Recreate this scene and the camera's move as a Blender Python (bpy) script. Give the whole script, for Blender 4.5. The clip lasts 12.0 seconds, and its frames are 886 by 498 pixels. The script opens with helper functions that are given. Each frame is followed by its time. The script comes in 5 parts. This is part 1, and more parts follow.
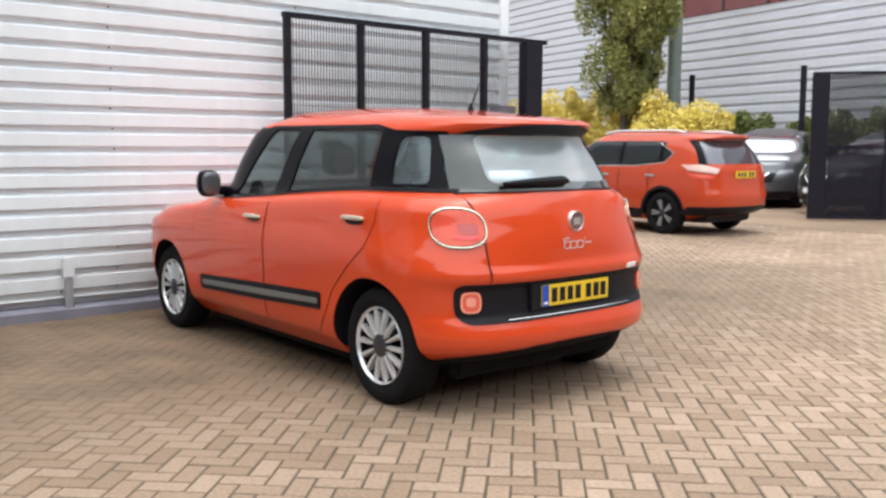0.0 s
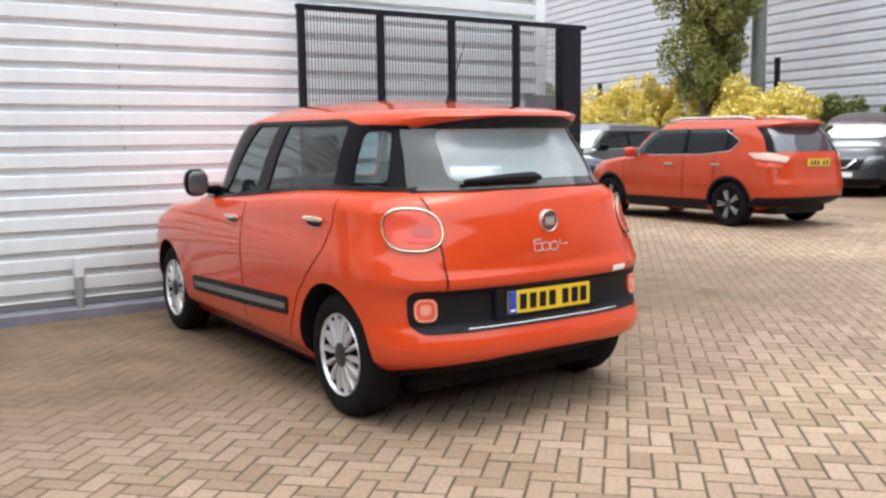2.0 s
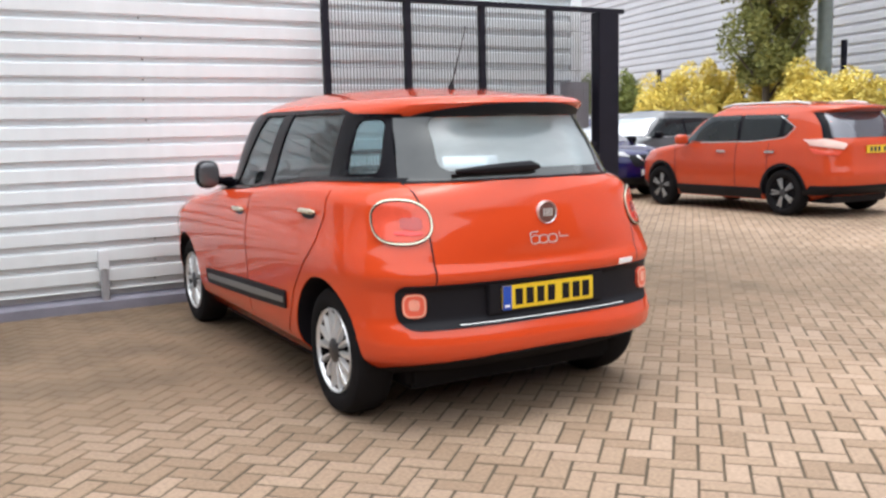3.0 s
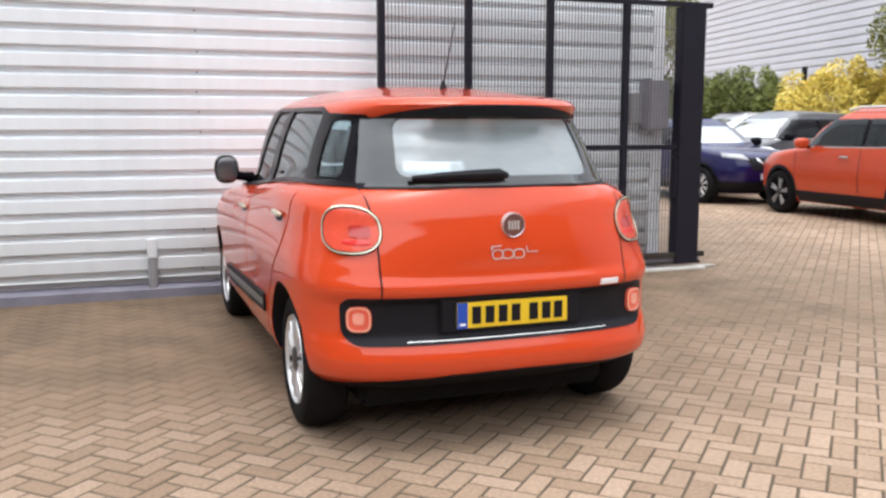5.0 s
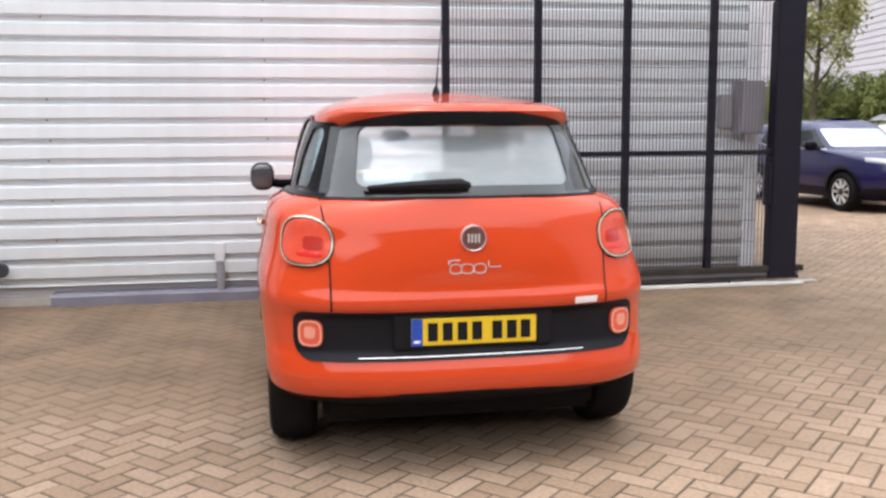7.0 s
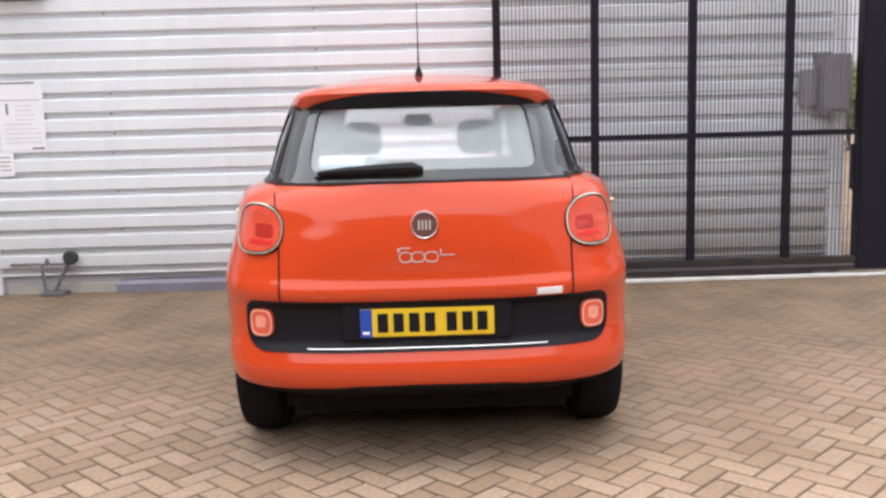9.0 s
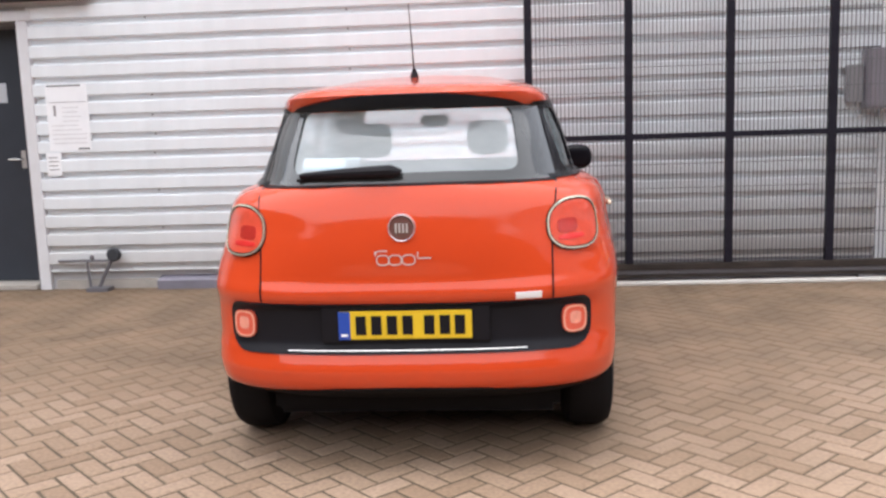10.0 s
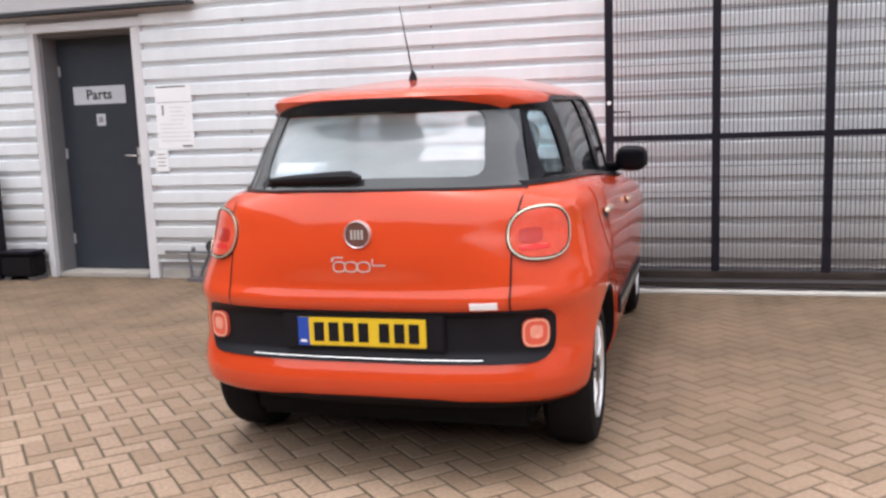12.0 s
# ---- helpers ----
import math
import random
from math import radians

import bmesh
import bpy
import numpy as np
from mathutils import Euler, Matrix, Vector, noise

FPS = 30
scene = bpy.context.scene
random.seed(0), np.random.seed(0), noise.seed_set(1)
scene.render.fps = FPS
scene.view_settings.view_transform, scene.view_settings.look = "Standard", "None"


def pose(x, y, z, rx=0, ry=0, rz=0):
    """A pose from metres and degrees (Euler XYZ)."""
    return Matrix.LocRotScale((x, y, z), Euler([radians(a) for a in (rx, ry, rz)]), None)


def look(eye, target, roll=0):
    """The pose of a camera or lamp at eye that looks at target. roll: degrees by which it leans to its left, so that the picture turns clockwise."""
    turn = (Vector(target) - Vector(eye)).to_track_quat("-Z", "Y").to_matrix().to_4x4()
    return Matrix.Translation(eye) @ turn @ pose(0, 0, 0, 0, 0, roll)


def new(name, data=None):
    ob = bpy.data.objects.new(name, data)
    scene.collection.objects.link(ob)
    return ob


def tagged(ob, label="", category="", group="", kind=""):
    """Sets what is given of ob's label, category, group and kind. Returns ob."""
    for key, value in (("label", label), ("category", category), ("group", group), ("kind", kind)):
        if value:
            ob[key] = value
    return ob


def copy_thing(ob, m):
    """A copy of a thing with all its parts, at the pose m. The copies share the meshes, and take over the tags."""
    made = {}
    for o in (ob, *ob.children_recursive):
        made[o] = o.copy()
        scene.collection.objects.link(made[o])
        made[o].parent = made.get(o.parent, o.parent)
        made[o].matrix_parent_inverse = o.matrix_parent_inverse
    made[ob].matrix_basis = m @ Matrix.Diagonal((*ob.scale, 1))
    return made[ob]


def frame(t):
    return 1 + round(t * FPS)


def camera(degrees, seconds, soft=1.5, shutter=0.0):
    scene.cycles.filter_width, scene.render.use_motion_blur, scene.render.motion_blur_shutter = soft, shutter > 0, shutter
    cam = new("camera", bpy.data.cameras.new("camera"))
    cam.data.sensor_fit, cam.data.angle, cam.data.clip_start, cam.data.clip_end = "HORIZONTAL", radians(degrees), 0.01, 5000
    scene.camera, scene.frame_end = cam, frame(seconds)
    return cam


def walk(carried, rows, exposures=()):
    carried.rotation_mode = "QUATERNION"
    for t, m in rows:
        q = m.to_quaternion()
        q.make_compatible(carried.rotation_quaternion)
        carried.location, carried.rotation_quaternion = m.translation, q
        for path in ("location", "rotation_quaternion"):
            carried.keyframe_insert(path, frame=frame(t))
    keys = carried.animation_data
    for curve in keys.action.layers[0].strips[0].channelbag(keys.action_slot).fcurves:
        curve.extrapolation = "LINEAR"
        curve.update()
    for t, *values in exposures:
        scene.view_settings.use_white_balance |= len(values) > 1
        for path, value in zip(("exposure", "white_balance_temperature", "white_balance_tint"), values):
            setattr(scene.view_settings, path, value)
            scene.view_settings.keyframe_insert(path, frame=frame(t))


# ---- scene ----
cam = camera(52.5, 12.0, soft=2.6)
METRES, EYE, TILT, LEAN, TURN = 4.918, 1.5, 0.0, 0.0, -40.5
PATH = [
    (0, (0.037, -0.008, 1.361), (1.312, 1.517, 1.14), 0.2),
    (0.5, (0.23, -0.005, 1.35), (1.485, 1.536, 1.124), -0.4),
    (1, (0.381, -0.006, 1.363), (1.59, 1.57, 1.13), -0.1),
    (1.5, (0.52, -0.035, 1.364), (1.699, 1.563, 1.124), -0.6),
    (2, (0.778, -0.145, 1.379), (1.882, 1.506, 1.139), -0.8),
    (2.5, (0.963, -0.209, 1.386), (1.993, 1.489, 1.146), -0.9),
    (3, (1.154, -0.189, 1.366), (2.132, 1.536, 1.107), -1.4),
    (3.2, (1.263, -0.196, 1.359), (2.218, 1.544, 1.113), -1.3),
    (4.8, (1.986, -0.278, 1.401), (2.685, 1.576, 1.132), 0.2),
    (5, (2.029, -0.29, 1.403), (2.713, 1.569, 1.132), 0.0),
    (5.5, (2.245, -0.269, 1.387), (2.861, 1.615, 1.118), -0.4),
    (6, (2.446, -0.249, 1.406), (2.97, 1.662, 1.129), -0.1),
    (6.5, (2.668, -0.289, 1.398), (3.104, 1.646, 1.144), -0.4),
    (7, (2.898, -0.34, 1.417), (3.233, 1.615, 1.155), -0.4),
    (7.2, (2.96, -0.343, 1.408), (3.278, 1.615, 1.151), -0.8),
    (8.8, (3.531, -0.224, 1.385), (3.6, 1.755, 1.109), -1.9),
    (9, (3.659, -0.236, 1.375), (3.681, 1.744, 1.094), -1.6),
    (9.5, (3.875, -0.241, 1.398), (3.791, 1.739, 1.123), -1.4),
    (10, (4.041, -0.206, 1.388), (3.892, 1.768, 1.104), -1.9),
    (10.5, (4.266, -0.111, 1.386), (4.048, 1.856, 1.1), -1.8),
    (11, (4.418, -0.069, 1.391), (4.106, 1.884, 1.093), -1.8),
    (11.5, (4.676, -0.014, 1.398), (4.243, 1.916, 1.101), -1.7),
    (12, (4.859, 0.024, 1.408), (4.32, 1.929, 1.121), -2.1),
]
walk(cam, [(t, look(eye, target, roll)) for t, eye, target, roll in PATH], [(0, 1.22, 6250, 5), (3, 1.25, 6270, 6.5), (6, 1.27, 6290, 8.5), (9, 1.25, 6380, 11.5), (12, 1.25, 6380, 12)])


# ---- light ----
world = bpy.data.worlds.new("sky")
scene.world = world
world.use_nodes = True
wn, wl = world.node_tree.nodes, world.node_tree.links
sky = wn.new("ShaderNodeTexSky")
sky.sky_type, sky.sun_disc = "NISHITA", False
sky.sun_elevation, sky.sun_rotation = radians(84), radians(218)
sky.air_density, sky.dust_density, sky.ozone_density = 1.0, 3.0, 1.0
mute = wn.new("ShaderNodeHueSaturation")
mute.inputs["Saturation"].default_value = 0.25
wl.new(sky.outputs[0], mute.inputs["Color"])
wl.new(mute.outputs[0], wn["Background"].inputs[0])
wn["Background"].inputs[1].default_value = 0.15
sun_data = bpy.data.lights.new("sun", "SUN")
sun_data.energy, sun_data.angle, sun_data.color = 0.9, radians(125), (1.0, 0.975, 0.95)
sun = new("sun", sun_data)
sun.matrix_world = look((2.6, 2.2, 17), (3.6, 4.5, 0))


# ---- materials ----
def node_material(name):
    m = bpy.data.materials.new(name)
    m.use_nodes = True
    return m, m.node_tree.nodes, m.node_tree.links, m.node_tree.nodes["Principled BSDF"]


def plain(name, color, rough=0.5, metal=0.0, vary=0.12, scale=6.0, bump=0.0, coat=0.0, fine=60.0, spec=0.5, coat_rough=0.04, coat_ior=1.5):
    """A surface with grain at two scales: broad mottling and a fine grain."""
    m, n, l, b = node_material(name)
    tc = n.new("ShaderNodeTexCoord")
    broad, grain = n.new("ShaderNodeTexNoise"), n.new("ShaderNodeTexNoise")
    broad.inputs["Scale"].default_value, grain.inputs["Scale"].default_value = scale, fine
    broad.inputs["Detail"].default_value = 5
    l.new(tc.outputs["Object"], broad.inputs["Vector"])
    l.new(tc.outputs["Object"], grain.inputs["Vector"])
    mix = n.new("ShaderNodeMath")
    mix.operation = "MULTIPLY_ADD"
    mix.inputs[1].default_value = 0.35
    l.new(grain.outputs["Fac"], mix.inputs[0])
    l.new(broad.outputs["Fac"], mix.inputs[2])
    ramp = n.new("ShaderNodeMapRange")
    ramp.inputs["From Min"].default_value, ramp.inputs["From Max"].default_value = 0.35, 1.0
    ramp.inputs["To Min"].default_value, ramp.inputs["To Max"].default_value = 1 - vary, 1 + vary
    l.new(mix.outputs[0], ramp.inputs["Value"])
    hsv = n.new("ShaderNodeHueSaturation")
    hsv.inputs["Color"].default_value = (*color, 1)
    l.new(ramp.outputs[0], hsv.inputs["Value"])
    l.new(hsv.outputs[0], b.inputs["Base Color"])
    b.inputs["Roughness"].default_value, b.inputs["Metallic"].default_value = rough, metal
    b.inputs["Specular IOR Level"].default_value = spec
    b.inputs["Coat Weight"].default_value, b.inputs["Coat Roughness"].default_value = coat, coat_rough
    b.inputs["Coat IOR"].default_value = coat_ior
    if bump:
        bp = n.new("ShaderNodeBump")
        bp.inputs["Strength"].default_value, bp.inputs["Distance"].default_value = bump, 0.01
        l.new(mix.outputs[0], bp.inputs["Height"])
        l.new(bp.outputs[0], b.inputs["Normal"])
        if coat:
            l.new(bp.outputs[0], b.inputs["Coat Normal"])
    return m


def glass_material(name, tint, gloss_gain=1.0, graze=0.9, sky_veil=0.0, steepness=5.0):
    """Thin pane: tinted clear, with a mirror-like sheen that grows at grazing angles."""
    m, n, l, b = node_material(name)
    n.remove(b)
    clear, shine, mix, rim = (n.new(k) for k in ("ShaderNodeBsdfTransparent", "ShaderNodeBsdfGlossy", "ShaderNodeMixShader", "ShaderNodeLayerWeight"))
    clear.inputs[0].default_value = (*tint, 1)
    shine.inputs["Roughness"].default_value = 0.02
    rim.inputs["Blend"].default_value = 0.5
    steep, gain = n.new("ShaderNodeMath"), n.new("ShaderNodeMath")
    steep.operation, steep.inputs[1].default_value = "POWER", steepness
    gain.operation, gain.use_clamp = "MULTIPLY_ADD", True
    gain.inputs[1].default_value, gain.inputs[2].default_value = graze, 0.04 * gloss_gain
    l.new(rim.outputs["Facing"], steep.inputs[0])
    l.new(steep.outputs[0], gain.inputs[0])
    l.new(gain.outputs[0], mix.inputs[0])
    l.new(clear.outputs[0], mix.inputs[1])
    l.new(shine.outputs[0], mix.inputs[2])
    # a pale diffuse film, a little uneven: sky sheen put into the glass colour
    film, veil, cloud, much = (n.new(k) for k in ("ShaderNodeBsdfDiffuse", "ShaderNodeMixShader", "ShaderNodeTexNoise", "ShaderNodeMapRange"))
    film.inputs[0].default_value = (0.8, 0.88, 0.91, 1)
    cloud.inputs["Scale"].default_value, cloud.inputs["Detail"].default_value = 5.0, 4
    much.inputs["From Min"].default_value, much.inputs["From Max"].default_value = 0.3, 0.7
    much.inputs["To Min"].default_value, much.inputs["To Max"].default_value = sky_veil * 0.94, sky_veil * 1.06
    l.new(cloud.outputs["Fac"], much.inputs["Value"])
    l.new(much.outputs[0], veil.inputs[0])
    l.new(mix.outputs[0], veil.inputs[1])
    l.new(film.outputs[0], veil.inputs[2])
    l.new(veil.outputs[0], n["Material Output"].inputs[0])
    return m


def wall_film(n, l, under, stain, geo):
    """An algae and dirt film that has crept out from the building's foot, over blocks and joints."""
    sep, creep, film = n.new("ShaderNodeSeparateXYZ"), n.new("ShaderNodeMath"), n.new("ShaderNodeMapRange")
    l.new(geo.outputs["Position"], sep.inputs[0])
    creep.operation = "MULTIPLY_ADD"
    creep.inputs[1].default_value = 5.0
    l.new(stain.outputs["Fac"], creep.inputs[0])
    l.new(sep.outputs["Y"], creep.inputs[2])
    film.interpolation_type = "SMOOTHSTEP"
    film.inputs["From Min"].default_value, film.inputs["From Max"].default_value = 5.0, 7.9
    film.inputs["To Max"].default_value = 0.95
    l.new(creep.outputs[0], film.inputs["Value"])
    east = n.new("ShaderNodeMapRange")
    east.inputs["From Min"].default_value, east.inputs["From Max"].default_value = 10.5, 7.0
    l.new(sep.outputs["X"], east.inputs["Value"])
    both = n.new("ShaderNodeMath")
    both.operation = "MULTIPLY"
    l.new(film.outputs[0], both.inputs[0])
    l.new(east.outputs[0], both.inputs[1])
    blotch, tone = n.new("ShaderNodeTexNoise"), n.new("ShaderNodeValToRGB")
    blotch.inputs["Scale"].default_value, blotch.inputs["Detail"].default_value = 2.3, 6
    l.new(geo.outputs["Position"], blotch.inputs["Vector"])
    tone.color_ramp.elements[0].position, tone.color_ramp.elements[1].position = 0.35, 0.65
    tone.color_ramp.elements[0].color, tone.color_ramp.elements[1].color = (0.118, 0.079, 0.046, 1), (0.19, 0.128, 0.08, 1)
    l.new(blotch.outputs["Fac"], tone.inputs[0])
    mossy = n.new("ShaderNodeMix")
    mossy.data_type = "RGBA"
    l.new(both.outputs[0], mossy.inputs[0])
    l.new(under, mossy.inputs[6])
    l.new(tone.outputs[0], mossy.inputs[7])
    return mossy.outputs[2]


def joint_material():
    """Dark sand in the joints."""
    m, n, l, b = node_material("joint_sand")
    geo, stain, grain = n.new("ShaderNodeNewGeometry"), n.new("ShaderNodeTexNoise"), n.new("ShaderNodeTexNoise")
    stain.inputs["Scale"].default_value, stain.inputs["Detail"].default_value = 0.45, 6
    grain.inputs["Scale"].default_value, grain.inputs["Detail"].default_value = 7, 5
    l.new(geo.outputs["Position"], stain.inputs["Vector"])
    l.new(geo.outputs["Position"], grain.inputs["Vector"])
    ramp = n.new("ShaderNodeValToRGB")
    ramp.color_ramp.elements[0].color, ramp.color_ramp.elements[1].color = (0.045, 0.032, 0.02, 1), (0.12, 0.09, 0.055, 1)
    l.new(grain.outputs["Fac"], ramp.inputs[0])
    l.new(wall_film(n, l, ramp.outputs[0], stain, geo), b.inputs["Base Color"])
    b.inputs["Roughness"].default_value = 0.9
    return m


def paver_material():
    """Concrete block, each a little different, with dirt patches and moss-brown film."""
    m, n, l, b = node_material("paving_block")
    info, geo = n.new("ShaderNodeObjectInfo"), n.new("ShaderNodeNewGeometry")
    add = n.new("ShaderNodeMath")
    add.operation = "ADD"
    l.new(info.outputs["Random"], add.inputs[0])
    l.new(geo.outputs["Random Per Island"], add.inputs[1])
    frac = n.new("ShaderNodeMath")
    frac.operation = "FRACT"
    l.new(add.outputs[0], frac.inputs[0])
    ramp = n.new("ShaderNodeValToRGB")
    first, last = ramp.color_ramp.elements
    first.color, last.color = (0.285, 0.192, 0.124, 1), (0.425, 0.304, 0.217, 1)
    for at, c in ((0.35, (0.345, 0.239, 0.16)), (0.7, (0.378, 0.265, 0.183))):
        ramp.color_ramp.elements.new(at).color = (*c, 1)
    l.new(frac.outputs[0], ramp.inputs[0])
    stain, speck = n.new("ShaderNodeTexNoise"), n.new("ShaderNodeTexNoise")
    stain.inputs["Scale"].default_value, stain.inputs["Detail"].default_value = 0.45, 6
    speck.inputs["Scale"].default_value, speck.inputs["Detail"].default_value = 55, 8
    l.new(geo.outputs["Position"], stain.inputs["Vector"])
    l.new(geo.outputs["Position"], speck.inputs["Vector"])
    mr = n.new("ShaderNodeMapRange")
    mr.inputs["From Min"].default_value, mr.inputs["From Max"].default_value = 0.35, 0.7
    mr.inputs["To Min"].default_value, mr.inputs["To Max"].default_value = 0.74, 1.12
    l.new(stain.outputs["Fac"], mr.inputs["Value"])
    mr2 = n.new("ShaderNodeMapRange")
    mr2.inputs["From Min"].default_value, mr2.inputs["From Max"].default_value = 0.2, 0.8
    mr2.inputs["To Min"].default_value, mr2.inputs["To Max"].default_value = 0.7, 1.3
    l.new(speck.outputs["Fac"], mr2.inputs["Value"])
    mul = n.new("ShaderNodeMath")
    mul.operation = "MULTIPLY"
    l.new(mr.outputs[0], mul.inputs[0])
    l.new(mr2.outputs[0], mul.inputs[1])
    hsv = n.new("ShaderNodeHueSaturation")
    l.new(ramp.outputs[0], hsv.inputs["Color"])
    l.new(mul.outputs[0], hsv.inputs["Value"])
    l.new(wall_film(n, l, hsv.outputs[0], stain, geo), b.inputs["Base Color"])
    b.inputs["Roughness"].default_value = 0.75
    bp = n.new("ShaderNodeBump")
    bp.inputs["Strength"].default_value, bp.inputs["Distance"].default_value = 0.5, 0.005
    l.new(speck.outputs["Fac"], bp.inputs["Height"])
    l.new(bp.outputs[0], b.inputs["Normal"])
    return m


def splash(n, l, under, cloud, geo):
    """Brown-green splash dirt that has crept up the sheets' foot, worst behind the gate."""
    sep, rise, foot, along, much, mix = (n.new(k) for k in ("ShaderNodeSeparateXYZ", "ShaderNodeMath", "ShaderNodeMapRange", "ShaderNodeMapRange", "ShaderNodeMath", "ShaderNodeMix"))
    l.new(geo.outputs["Position"], sep.inputs[0])
    rise.operation, rise.inputs[1].default_value = "MULTIPLY_ADD", -0.9
    l.new(cloud.outputs["Fac"], rise.inputs[0])
    l.new(sep.outputs["Z"], rise.inputs[2])
    foot.inputs["From Min"].default_value, foot.inputs["From Max"].default_value = 0.5, -0.35
    foot.inputs["To Max"].default_value = 0.7
    l.new(rise.outputs[0], foot.inputs["Value"])
    along.inputs["From Min"].default_value, along.inputs["From Max"].default_value = 3.4, 4.6
    along.inputs["To Min"].default_value = 0.5
    l.new(sep.outputs["X"], along.inputs["Value"])
    much.operation = "MULTIPLY"
    l.new(foot.outputs[0], much.inputs[0])
    l.new(along.outputs[0], much.inputs[1])
    mix.data_type = "RGBA"
    mix.inputs[7].default_value = (0.26, 0.2, 0.15, 1)
    l.new(much.outputs[0], mix.inputs[0])
    l.new(under, mix.inputs[6])
    return mix.outputs[2]


def cladding_material(name, color):
    """Coated steel sheet with faint vertical run marks and grime."""
    m, n, l, b = node_material(name)
    geo = n.new("ShaderNodeNewGeometry")
    scale = n.new("ShaderNodeVectorMath")
    scale.operation = "MULTIPLY"
    scale.inputs[1].default_value = (9, 9, 0.7)
    l.new(geo.outputs["Position"], scale.inputs[0])
    runs, broad = n.new("ShaderNodeTexNoise"), n.new("ShaderNodeTexNoise")
    runs.inputs["Scale"].default_value, runs.inputs["Detail"].default_value = 1.0, 4
    broad.inputs["Scale"].default_value, broad.inputs["Detail"].default_value = 0.8, 5
    l.new(scale.outputs[0], runs.inputs["Vector"])
    l.new(geo.outputs["Position"], broad.inputs["Vector"])
    add = n.new("ShaderNodeMath")
    add.operation = "ADD"
    l.new(runs.outputs["Fac"], add.inputs[0])
    l.new(broad.outputs["Fac"], add.inputs[1])
    mr = n.new("ShaderNodeMapRange")
    mr.inputs["From Min"].default_value, mr.inputs["From Max"].default_value = 0.7, 1.3
    mr.inputs["To Min"].default_value, mr.inputs["To Max"].default_value = 0.94, 1.03
    l.new(add.outputs[0], mr.inputs["Value"])
    hsv = n.new("ShaderNodeHueSaturation")
    hsv.inputs["Color"].default_value = (*color, 1)
    l.new(mr.outputs[0], hsv.inputs["Value"])
    l.new(splash(n, l, hsv.outputs[0], broad, geo), b.inputs["Base Color"])
    b.inputs["Roughness"].default_value, b.inputs["Specular IOR Level"].default_value = 0.6, 0.25
    return m


def leaf_material(name, dark, light):
    m, n, l, b = node_material(name)
    geo = n.new("ShaderNodeNewGeometry")
    noise_n = n.new("ShaderNodeTexNoise")
    noise_n.inputs["Scale"].default_value = 1.6
    l.new(geo.outputs["Position"], noise_n.inputs["Vector"])
    add = n.new("ShaderNodeMath")
    add.operation = "MULTIPLY_ADD"
    add.inputs[1].default_value = 0.45
    l.new(geo.outputs["Random Per Island"], add.inputs[0])
    l.new(noise_n.outputs["Fac"], add.inputs[2])
    ramp = n.new("ShaderNodeValToRGB")
    ramp.color_ramp.elements[0].position, ramp.color_ramp.elements[1].position = 0.35, 0.95
    ramp.color_ramp.elements[0].color, ramp.color_ramp.elements[1].color = (*dark, 1), (*light, 1)
    l.new(add.outputs[0], ramp.inputs[0])
    l.new(ramp.outputs[0], b.inputs["Base Color"])
    b.inputs["Roughness"].default_value = 0.6
    b.inputs["Subsurface Weight"].default_value = 0.0
    return m


